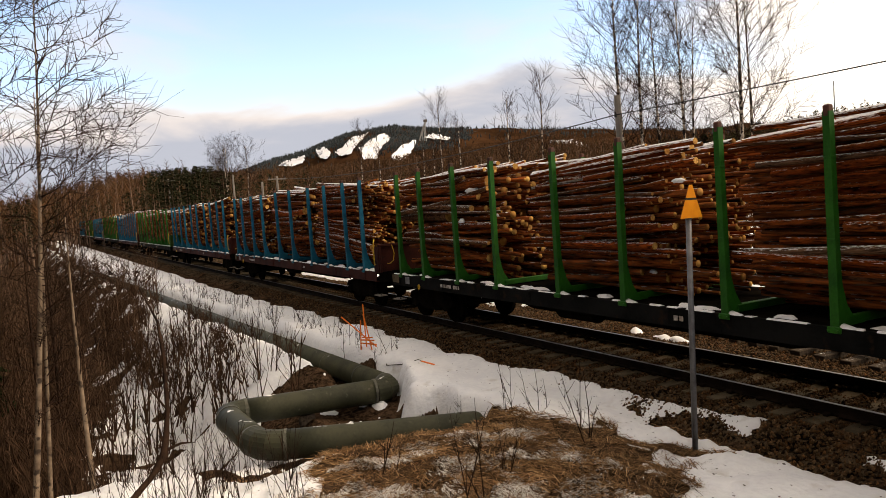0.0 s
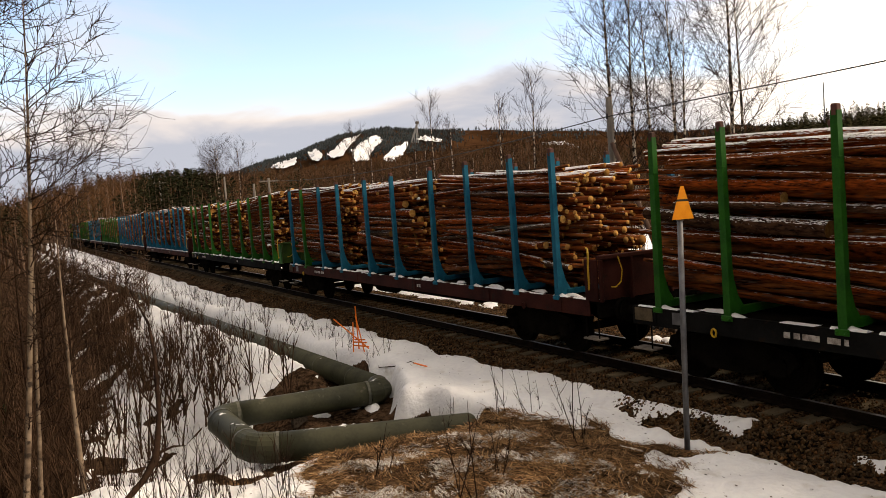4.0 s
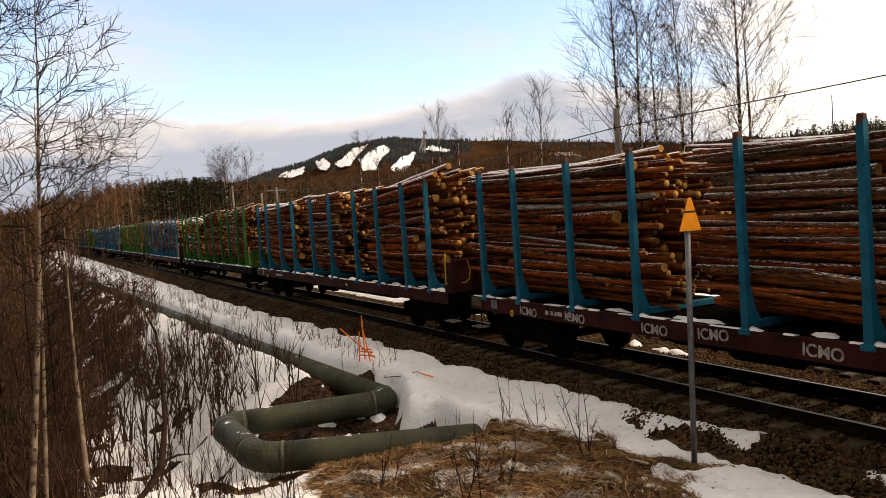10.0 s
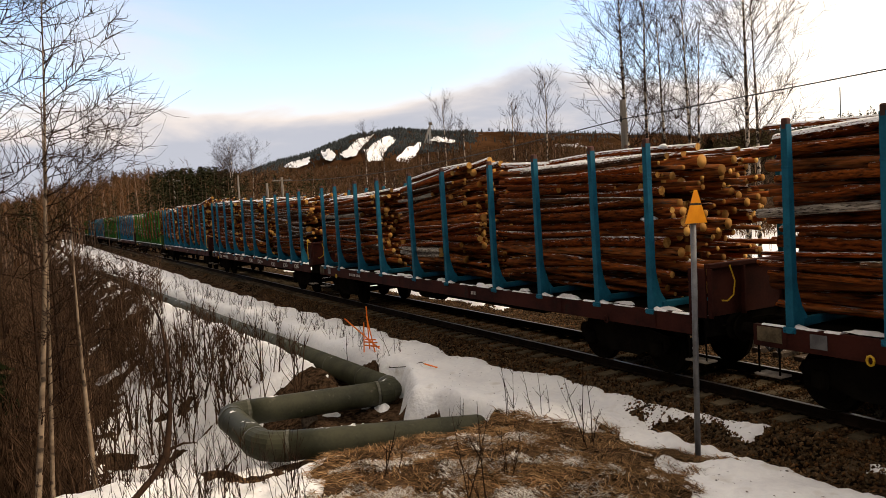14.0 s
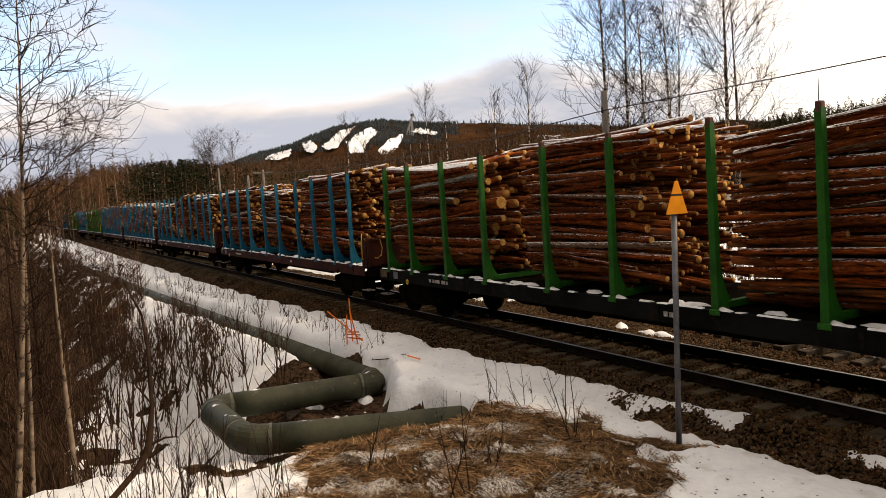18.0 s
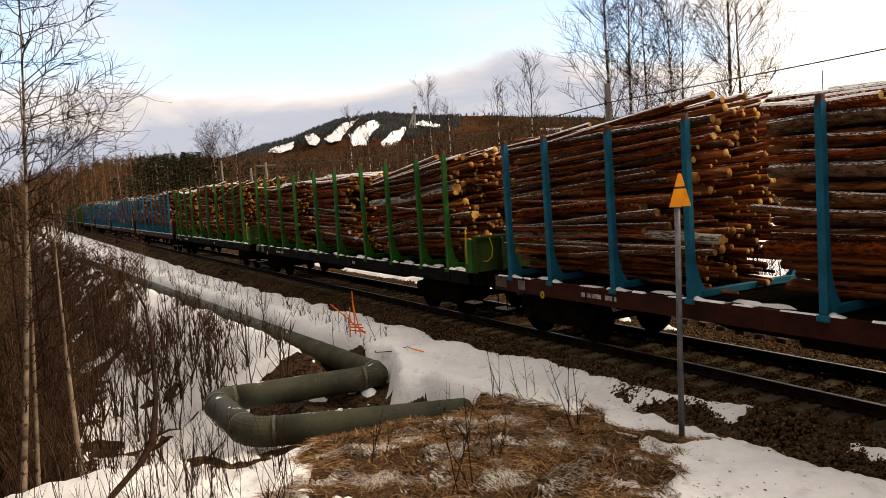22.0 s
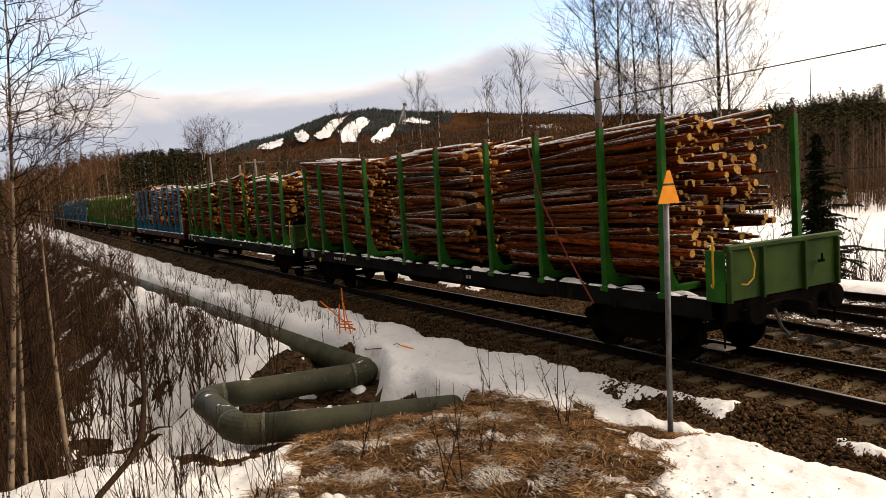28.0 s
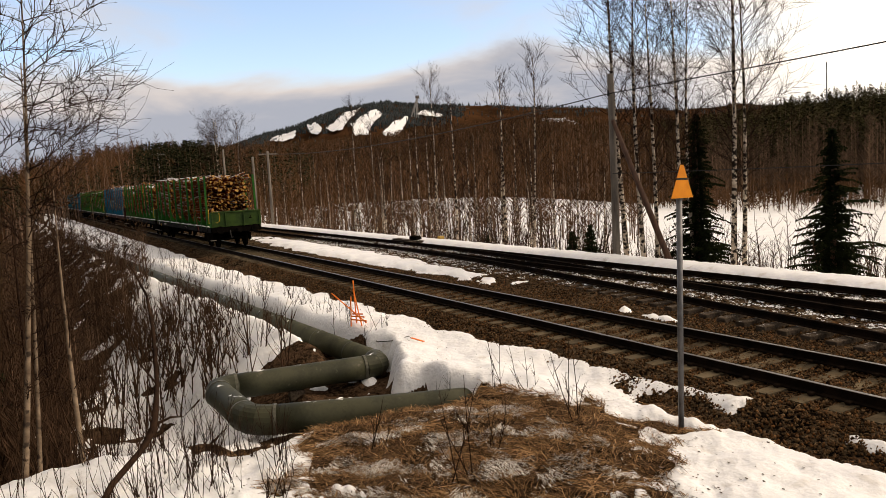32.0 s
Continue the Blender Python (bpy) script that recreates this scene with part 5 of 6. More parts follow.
    # spruces
    def spruce(seed, h, wide, at):
        r = random.Random(seed)
        trunk, boughs = Geo(), Geo()
        trunk.tube([(0, 0, -0.3), (0.02, 0, h * 0.5), (0, 0, h)], [0.045 * wide, 0.03 * wide, 0.008], 7)
        v, f = [], []
        levels = int(h * 18)
        for k in range(levels):
            u = (k + r.random() * 0.6) / levels
            z = h * (0.06 + 0.94 * u)
            ln = wide * 0.5 * (1 - u) ** 0.75 * r.uniform(0.45, 1.25) + 0.07
            for b in range(r.randint(4, 7)):
                a = r.uniform(0, 6.28)
                dx, dy = math.cos(a), math.sin(a)
                lb = ln * r.choice((0.4, 0.6, 0.8, 0.95, 1.1)) * r.uniform(0.7, 1.2)
                tip = Vector((dx * lb, dy * lb, z - lb * r.uniform(-0.15, 0.40)))
                root = Vector((dx * 0.02, dy * 0.02, z))
                m = max(3, int(lb / 0.09))
                for q in range(m):
                    s = root.lerp(tip, (q + 0.5) / m) + Vector((0, 0, 0.10 * lb * math.sin(math.pi * q / m)))
                    for sg in (-1, 1):
                        side = Vector((-dy, dx, 0)) * sg
                        w = 0.05 + 0.20 * lb * (1 - 0.8 * q / m) * r.uniform(0.2, 1)
                        e = s + side * w + Vector((dx, dy, 0)) * w * 0.55 - Vector((0, 0, r.uniform(0.15, 0.7) * w + r.uniform(0, 0.07)))
                        k0 = len(v)
                        v += [s - Vector((dx, dy, 0)) * 0.035, s + Vector((dx, dy, 0)) * 0.045, e, s - Vector((0, 0, 0.05 + 0.12 * w))]
                        f += [(k0, k0 + 1, k0 + 2), (k0, k0 + 2, k0 + 3)]
        boughs.add(v, f)
        t = thing("spruce", "dark green spruce with drooping boughs standing on the lake shore", "tree", "spruces by the lake", at)
        part("trunk", trunk, M["brown_wood"], t)
        part("foliage", boughs, M["needle"], t)

    spruce(1, 7.0, 2.8, stand(-20.9, 22.8))
    spruce(2, 6.1, 3.1, stand(-15.4, 22.9))
    spruce(3, 2.4, 1.5, stand(-26.8, 22.4))
    spruce(4, 2.2, 1.5, stand(-37.0, 23.4))
    spruce(5, 1.9, 1.1, stand(-28.0, 22.3))
    spruce(6, 3.6, 2.2, stand(-24.0, -1.4))
    # trees on the near side: birches by the ravine, and one whose branches hang into view
    g = bare_tree(500, 9.5, 0.060, 46, 1.65, 17, 0.22, 0.45, lean=(0.02, 0.075), bias=1.3, unrest=0.26, rise=(0.0, 0.8), fine=1.15)
    tree_thing("birch", "bare young birch with pale trunk at the edge of the ravine", "tree", g[0], g[1], (M["young_bark"], twig), stand(-14.3, -0.42), "trees by the ravine")
    g = bare_tree(501, 8.0, 0.045, 34, 2.0, 14, 0.26, 0.15, lean=(0.0, 0.05), bias=1.3, unrest=0.26, rise=(0.0, 0.8))
    tree_thing("birch", "bare young birch with pale trunk at the edge of the ravine", "tree", g[0], g[1], (M["young_bark"], twig), stand(-14.5, -0.15), "trees by the ravine")
    g = bare_tree(502, 4.6, 0.045, 14, 1.2, 8, 0.25, 0.7)
    tree_thing("birch", "thin bare sapling beside the ravine", "tree", g[0], g[1], (M["young_bark"], twig), stand(-13.1, 0.55), "trees by the ravine")
    g = bare_tree(503, 8.5, 0.13, 32, 2.35, 20, 0.30, 0.35, lean=(0.0, 0.03), bias=1.45, unrest=0.24, rise=(0.0, 0.7), fine=1.2)
    tree_thing("bare_tree", "dark leafless tree with long arching twigs", "tree", g[0], g[1], (M["twig"], twig), stand(-12.2, -1.45), "trees by the ravine")
    g = bare_tree(504, 7.0, 0.10, 26, 2.6, 14, 0.20, 0.5)
    back = tree_thing("bare_tree", "dark leafless tree in the thicket", "tree", g[0], g[1], (M["twig"], twig), stand(-26.0, -2.2), "trees by the ravine")
    for i in range(34):
        x = -19.0 - 62 * rb.random() ** 1.3
        y = float(pipe_y(x)) - 5.6 - rb.random() * 8.0 - 0.02 * abs(x)
        s = rb.uniform(0.55, 1.0)
        copy_thing(back, stand(x, y, rb.uniform(0, 360))).scale = (s, s, s)
    # willow bushes on the bank below the pipe
    bushes = []
    for i in range(6):
        r = random.Random(600 + i)
        g = Geo()
        for _ in range(7 if i < 3 else 13):
            a, tl = r.uniform(0, 6.28), abs(r.gauss(0, 0.30 if i < 3 else 0.45))
            ln = r.uniform(0.7, 2.3)
            s = Vector((r.uniform(-0.3, 0.3), r.uniform(-0.3, 0.3), -0.15))
            pts = bowed(s, (tl * math.cos(a), tl * math.sin(a), 1), ln, (0, 0, 0.25), 4, r)
            w = r.uniform(0.009, 0.032)
            g.tube(pts, [w, w * 0.85, w * 0.65, w * 0.45, 0.003], 4)
            for _ in range(4 if i < 3 else 7):
                j, b = r.randint(1, 3), r.uniform(0, 6.28)
                g.tube(bowed(pts[j], (0.8 * math.cos(b), 0.8 * math.sin(b), 0.9), ln * r.uniform(0.15, 0.4), (0, 0, 0.6), 2, r), [w * 0.5, w * 0.4, 0.0022], 3)
        bushes.append(tagged(new("bush", g.mesh("bush", M["brush"])), "leafless dark willow bush growing out of snow", "bush", "bushes on the bank"))
    for i, b in enumerate(bushes):
        b.matrix_basis = stand(-18.0 - 2.3 * i, 4.2 - 0.2 * i)
    for i in range(235):
        x = -14.6 - 40 * rb.random() ** 1.4
        y = float(pipe_y(x)) - ((0.7 + abs(rb.gauss(0, 1.6))) if i % 2 else 2.5 + 5.0 * rb.random())
        if -17.6 < x < -12.4 and y > 2.4:
            continue
        if math.degrees(math.atan2(-x, y)) < 85.5 and x > -19.5 and rb.random() < 0.7:
            continue
        s = rb.uniform(0.6, 1.2) * (0.55 + 0.45 * float(step(float(pipe_y(x)) - y, 0.9, 2.6)))
        copy_thing(bushes[i % 3 if x > -25 and y > 0.3 else i % 6], stand(x, y, rb.uniform(0, 360))).scale = (s, s, s)
    for i in range(34):
        x = -16.5 - 11.0 * rb.random()
        y = -x / math.tan(radians(rb.uniform(88.0, 95.0)))
        s = rb.uniform(0.9, 1.6)
        copy_thing(bushes[3 + i % 3], stand(x, y, rb.uniform(0, 360))).scale = (s, s, s)
    # thin weeds and shoots near the eye
    shoots = []
    for i in range(5):
        r = random.Random(700 + i)
        g = Geo()
        for _ in range(4):
            a, tl, ln = r.uniform(0, 6.28), r.uniform(0.05, 0.45), r.uniform(0.4, 1.15)
            pts = bowed((r.uniform(-0.12, 0.12), r.uniform(-0.12, 0.12), -0.1), (tl * math.cos(a), tl * math.sin(a), 1), ln, (0, 0, 0.1), 4, r)
            g.tube(pts, [0.007, 0.006, 0.005, 0.004, 0.002], 4)
            for _ in range(3):
                j, b = r.randint(1, 3), r.uniform(0, 6.28)
                g.tube(bowed(pts[j], (math.cos(b), math.sin(b), 1.1), ln * r.uniform(0.15, 0.35), (0, 0, 0.4), 2, r), [0.004, 0.003, 0.0015], 3)
        shoots.append(tagged(new("shoot", g.mesh("shoot", twig)), "thin bare shoots sticking out of the snow", "plant", "bare shoots"))
    spots = [(-12.3, 6.75), (-12.2, 6.5), (-9.9, 7.6), (-11.2, 7.1), (-10.6, 7.4), (-8.8, 6.9), (-8.6, 5.4), (-9.9, 4.1), (-8.2, 4.6)]
    spots += [(rb.uniform(-12.6, -8.8), rb.uniform(-0.4, 3.0)) for _ in range(58)] + [(x, float(pipe_y(x)) + rb.uniform(0.40, 1.3)) for x in [-17 - 28 * rb.random() for _ in range(55)]]
    spots += [(rb.uniform(-15.5, -13.2), rb.uniform(-0.5, 2.4)) for _ in range(14)]
    for i, (x, y) in enumerate(spots):
        at = stand(x, y, rb.uniform(0, 360))
        if i < 5:
            shoots[i].matrix_basis = at
        else:
            s = rb.uniform(0.7, 1.3)
            copy_thing(shoots[i % 5], at).scale = (s, s, s)
    t = thing("dead_branch", "thick crooked dead branch leaning up out of the snow", "branch", at=pose(0, 0.28, 0))
    part("stem", Geo().tube([(-10.0, -0.15, -1.1), (-10.59, 0.46, -0.4), (-10.96, 0.90, -0.14), (-11.10, 1.08, 0.06), (-11.16, 1.13, 0.22), (-11.43, 1.23, 0.61), (-11.93, 1.31, 1.32), (-12.33, 1.32, 1.78), (-12.85, 1.17, 2.27)],
                            [0.046, 0.044, 0.042, 0.058, 0.046, 0.034, 0.027, 0.020, 0.010], 7, cap=0), M["twig"], t, smooth=True)
    part("twig", Geo().tube([(-11.12, 1.1, 0.12), (-11.05, 1.32, 0.20), (-11.10, 1.50, 0.16)], [0.026, 0.016, 0.006], 5), M["twig"], t)
    part("twig", Geo().tube([(-11.43, 1.23, 0.61), (-11.5, 1.05, 0.90), (-11.6, 0.92, 1.25)], [0.016, 0.012, 0.005], 5), M["twig"], t)


trees()


# ---- dead grass on the mound ----
def dead_grass():
    r = np.random.RandomState(12)
    m = 42000
    x, y = r.uniform(-12.6, -5.6, m), r.uniform(1.8, 8.6, m)
    keep = (lump_cover(x, y) < 0.10) & (x * x + y * y > 42) & ~((x < -12.0) & (y < 5))
    x, y = x[keep], y[keep]
    m = len(x)
    lay = 2.2 * waves(x, y, 1.5, 301, 2) + 0.8 * waves(x, y, 0.5, 302, 2) + 2.6 + r.normal(0, 0.8, m)
    ln = r.uniform(0.05, 0.30, m)
    w = r.uniform(0.0025, 0.0065, m)
    dx, dy = np.cos(lay), np.sin(lay)
    z0 = ground_z(x, y) + r.uniform(-0.01, 0.03, m)
    up = r.uniform(0.003, 0.026, m) * (1 + 2.5 * (r.uniform(0, 1, m) < 0.04))
    v = np.zeros((m, 6, 3))
    for i, (u, hgt) in enumerate(((0.0, 0.0), (0.5, 1.0), (1.0, 0.55))):
        px, py, pz = x + dx * ln * u, y + dy * ln * u, z0 + up * hgt
        pz = np.maximum(pz, ground_z(px, py) + 0.004)
        ww = w * (1.0, 0.9, 0.35)[i]
        v[:, 2 * i] = np.stack([px - dy * ww, py + dx * ww, pz], -1)
        v[:, 2 * i + 1] = np.stack([px + dy * ww, py - dx * ww, pz + 0.002], -1)
    f = np.array([(0, 1, 3, 2), (2, 3, 5, 4)])[None] + 6 * np.arange(m)[:, None, None]
    tagged(new("dead_grass", quick_mesh("dead_grass", v.reshape(-1, 3), f.reshape(-1, 4), M["straw"])), "matted brown dead grass flattened by winter", "grass", kind="stuff")


dead_grass()


def litter():
    """Frosted stalks on the mound and dark bits of bark and leaf on the snow."""
    r = np.random.RandomState(15)
    m = 80000
    x, y = r.uniform(-10.6, -5.8, m), r.uniform(2.2, 6.6, m)
    keep = (waves(x, y, 1.3, 311, 5) + 0.14 * r.normal(0, 1, m) > -0.20 + 0.38 * step(np.hypot(x, y), 7.2, 9.2)) & (lump_cover(x, y) < 0.05) & (x * x + y * y > 42)
    x, y = x[keep], y[keep]
    m = len(x)
    a, ln, w = 2.2 * waves(x, y, 1.5, 301, 2) + 2.6 + r.normal(0, 0.7, m), r.uniform(0.015, 0.075, m), r.uniform(0.002, 0.007, m)
    z = ground_z(x, y) + r.uniform(0.02, 0.06, m)
    dx, dy = np.cos(a), np.sin(a)
    q = [np.stack([x + dx * ln * u - dy * w * s, y + dy * ln * u + dx * w * s, z - 0.02 * u], -1) for u, s in ((0, -1), (1, -0.4), (1, 0.4), (0, 1))]
    tagged(new("frosted_grass", quick_mesh("frosted_grass", np.stack(q, 1).reshape(-1, 3), np.arange(4 * m).reshape(-1, 4), M["frost"])), "white frosted grass stalks on the mound", "grass", kind="stuff")
    m = 4600
    x, y = r.uniform(-24, -5, m), r.uniform(0.5, 9.2, m)
    c = lump_cover(x, y)
    keep = (c > 0.03) & (c < 0.30 + 0.5 * r.uniform(0, 1, m) ** 3) & (x * x + y * y > 42) & ((y > 5.5) | (x > -12))
    x, y, c = x[keep], y[keep], c[keep]
    m = len(x)
    z = ground_z(x, y) + 0.26 * np.clip(c, -0.5, 0.35) / 0.35 * 0.42 + 0.025 * waves(x, y, 0.8, 81, 3) + 0.012
    a, s = r.uniform(0, 6.28, m), r.uniform(0.008, 0.030, m)
    q = [np.stack([x + s * np.cos(a + k), y + 0.6 * s * np.sin(a + k), z + r.uniform(-0.004, 0.008, m)], -1) for k in (0, 1.4, 3.1, 4.7)]
    tagged(new("leaf_litter", quick_mesh("leaf_litter", np.stack(q, 1).reshape(-1, 3), np.arange(4 * m).reshape(-1, 4), M["twig"])), "dark bits of leaf and bark scattered on the snow", "litter", kind="stuff")


litter()


# ---- woods on the far shore and the hills ----
RUNS = (((73.39, 3.42), (72.39, 3.81), (71.40, 3.97), (71.58, 3.40), (72.92, 3.28)),
        ((70.59, 4.35), (69.98, 4.58), (69.48, 4.10), (69.79, 3.62), (70.37, 3.80)),
        ((69.12, 4.08), (67.75, 5.15), (66.59, 5.38), (67.38, 4.70), (67.97, 3.97), (68.74, 3.81)),
        ((67.31, 4.30), (66.25, 5.00), (65.47, 5.26), (65.09, 4.87), (65.80, 4.22), (66.15, 3.48), (67.06, 3.49)),
        ((65.03, 3.58), (64.28, 4.25), (63.20, 4.65), (63.60, 3.71), (64.19, 3.14), (64.92, 3.18)),
        ((62.82, 4.83), (61.79, 5.02), (60.63, 4.71), (60.71, 4.48), (61.82, 4.58)),
        ((53.24, 3.71), (53.03, 3.89), (51.53, 3.80), (50.65, 3.34), (50.77, 2.91), (51.64, 3.56)))


def hill_point(az, el, lift):
    """Where a line of sight from the eye at these degrees meets the hill."""
    r = np.linspace(600, 2600, 500)
    x, y = -np.sin(radians(az)) * r, np.cos(radians(az)) * r
    z = ground_z(x, y)
    seen = np.degrees(np.arctan2(z + lift - EYE, r)) >= el
    i = int(np.argmax(seen)) if seen.any() else len(r) - 1
    return Vector((x[i], y[i], z[i] + lift))


def inside(az, el, poly):
    hit = np.zeros(np.shape(az), bool)
    n = len(poly)
    for i in range(n):
        (x0, y0), (x1, y1) = poly[i], poly[(i + 1) % n]
        cross = ((y0 > el) != (y1 > el)) & (az < (x1 - x0) * (el - y0) / (y1 - y0 + 1e-9) + x0)
        hit ^= cross
    return hit


def ski_runs():
    for poly in RUNS:
        ca, ce = sum(p[0] for p in poly) / len(poly), sum(p[1] for p in poly) / len(poly)
        ring = []
        for i in range(len(poly)):
            for k in range(6):
                a, b = Vector(poly[i]), Vector(poly[(i + 1) % len(poly)])
                ring.append(a.lerp(b, k / 6))
        rs, lift = random.Random(int(ca * 10)), 5.0 if ca > 58 else 11.0
        ring = [p + Vector((rs.uniform(-0.09, 0.09), rs.uniform(-0.05, 0.05))) for p in ring]
        v = [hill_point(ca + (p.x - ca) * s, ce + (p.y - ce) * s, lift) for s in (1.04, 0.7, 0.35) for p in ring] + [hill_point(ca, ce, lift)]
        n = len(ring)
        f = [(j * n + i, j * n + (i + 1) % n, (j + 1) * n + (i + 1) % n, (j + 1) * n + i) for j in range(2) for i in range(n)] + [(2 * n + i, 2 * n + (i + 1) % n, 3 * n) for i in range(n)]
        tagged(new("ski_run", Geo().add(v, f).mesh("ski_run", M["snow"], True)), "white ski run cut through the wooded hillside", "ski slope", "ski runs on the hill", kind="structure")


def far_conifers(name, label, az, rad, tall, seed, mat="needle_far"):
    r = np.random.RandomState(seed)
    m = len(az)
    x, y = -np.sin(np.radians(az)) * rad, np.cos(np.radians(az)) * rad
    z = ground_z(x, y)
    n, tiers = 6, 3
    v = np.zeros((m, tiers * (n + 1), 3))
    faces = []
    for k in range(tiers):
        lo, hi = 0.10 + 0.27 * k, min(1.0, 0.55 + 0.27 * k)
        wide = tall * (0.20, 0.15, 0.095)[k]
        for i in range(n):
            a = 2 * np.pi * i / n + r.uniform(0, 1, m)
            rr = wide * r.uniform(0.6, 1.25, m)
            v[:, k * (n + 1) + i] = np.stack([x + rr * np.cos(a), y + rr * np.sin(a), z + tall * (lo + r.uniform(-0.04, 0.05, m))], -1)
            faces.append((k * (n + 1) + i, k * (n + 1) + (i + 1) % n, k * (n + 1) + n))
        v[:, k * (n + 1) + n] = np.stack([x + r.normal(0, 0.1, m), y, z + tall * hi], -1)
    f = np.array(faces)[None] + tiers * (n + 1) * np.arange(m)[:, None, None]
    tagged(new(name, quick_mesh(name, v.reshape(-1, 3), f.reshape(-1, 3), M[mat])), label, "forest", kind="stuff")


def far_pines(name, label, az, rad, tall, seed, tufts=110, mat="needle_far"):
    """Pines with ragged crowns of many small tufts over bare dark trunks."""
    r = np.random.RandomState(seed)
    m = len(az)
    x, y = -np.sin(np.radians(az)) * rad, np.cos(np.radians(az)) * rad
    z = ground_z(x, y) - 0.3
    v = np.zeros((m, 4 + 3 * tufts, 3))
    w = 0.12 + 0.0002 * rad
    for i, (a, b) in enumerate(((-1, 0), (1, 0), (0, 0), (0, 1))):
        v[:, i] = np.stack([x + a * w, y + b * w, z + (tall if i == 2 else 0)], -1)
    faces, slots = [(0, 1, 2), (1, 3, 2), (3, 0, 2)], [1, 1, 1]
    low, slim = r.uniform(0.2, 0.6, m), r.uniform(0.07, 0.135, m)
    for k in range(tufts):
        u = r.uniform(0, 1, m) ** 0.8
        a = r.uniform(0, 2 * np.pi, m)
        reach = tall * slim * np.sqrt(np.clip(1.02 - u, 0.02, 1)) * r.uniform(0.2, 1.1, m)
        h = z + tall * (low + (1 - low) * u)
        s = tall * r.uniform(0.011, 0.030, m) * (1.15 - 0.4 * u)
        cx, cy = x + reach * np.cos(a), y + reach * np.sin(a)
        for q in range(3):
            b = a + 2.1 * q + r.uniform(-0.5, 0.5, m)
            v[:, 4 + 3 * k + q] = np.stack([cx + s * np.cos(b), cy + s * np.sin(b), h + s * r.uniform(-0.6, 0.8, m)], -1)
        faces.append((4 + 3 * k, 5 + 3 * k, 6 + 3 * k))
        slots.append(0)
    f = np.array(faces)[None] + (4 + 3 * tufts) * np.arange(m)[:, None, None]
    tagged(new(name, quick_mesh(name, v.reshape(-1, 3), f.reshape(-1, 3), [M[mat], M["trunk_far"]], False, np.tile(slots, m))), label, "forest", kind="stuff")


def far_bare_woods(name, label, az, rad, tall, seed, twigs=30, mats=("twig_far", "trunk_far")):
    r = np.random.RandomState(seed)
    m = len(az)
    x, y = -np.sin(np.radians(az)) * rad, np.cos(np.radians(az)) * rad
    z = ground_z(x, y) - 0.3
    thick = 0.05 * tall / 10 + rad * 0.00022
    v = np.zeros((m, 4 + 3 * twigs, 3))
    lean = r.normal(0, 0.03, (m, 2))
    # a trunk of two crossed slivers
    px, py = np.cos(np.radians(az)), np.sin(np.radians(az))
    v[:, 0] = np.stack([x - px * thick, y - py * thick, z], -1)
    v[:, 1] = np.stack([x + px * thick, y + py * thick, z], -1)
    v[:, 2] = np.stack([x + lean[:, 0] * tall, y + lean[:, 1] * tall, z + tall], -1)
    v[:, 3] = np.stack([x + py * thick, y - px * thick, z], -1)
    faces, slots = [(0, 1, 2), (1, 3, 2), (3, 0, 2)], [1, 1, 1]
    for k in range(twigs):
        u = r.uniform(0.22, 0.98, m)
        a = r.uniform(0, 2 * np.pi, m)
        ln = tall * r.uniform(0.10, 0.24, m) * (1.25 - u)
        bx, by, bz = x + lean[:, 0] * tall * u, y + lean[:, 1] * tall * u, z + tall * u
        w = rad * 0.00030 * r.uniform(0.6, 1.5, m) + 0.006
        v[:, 4 + 3 * k] = np.stack([bx, by, bz - w * 1.5], -1)
        v[:, 5 + 3 * k] = np.stack([bx, by, bz + w * 1.5], -1)
        v[:, 6 + 3 * k] = np.stack([bx + np.cos(a) * ln, by + np.sin(a) * ln, bz + ln * r.uniform(0.6, 1.8, m)], -1)
        faces.append((4 + 3 * k, 5 + 3 * k, 6 + 3 * k))
        slots.append(0)
    f = np.array(faces)[None] + (4 + 3 * twigs) * np.arange(m)[:, None, None]
    tagged(new(name, quick_mesh(name, v.reshape(-1, 3), f.reshape(-1, 3), [M[k] for k in mats], False, np.tile(slots, m))), label, "forest", kind="stuff")


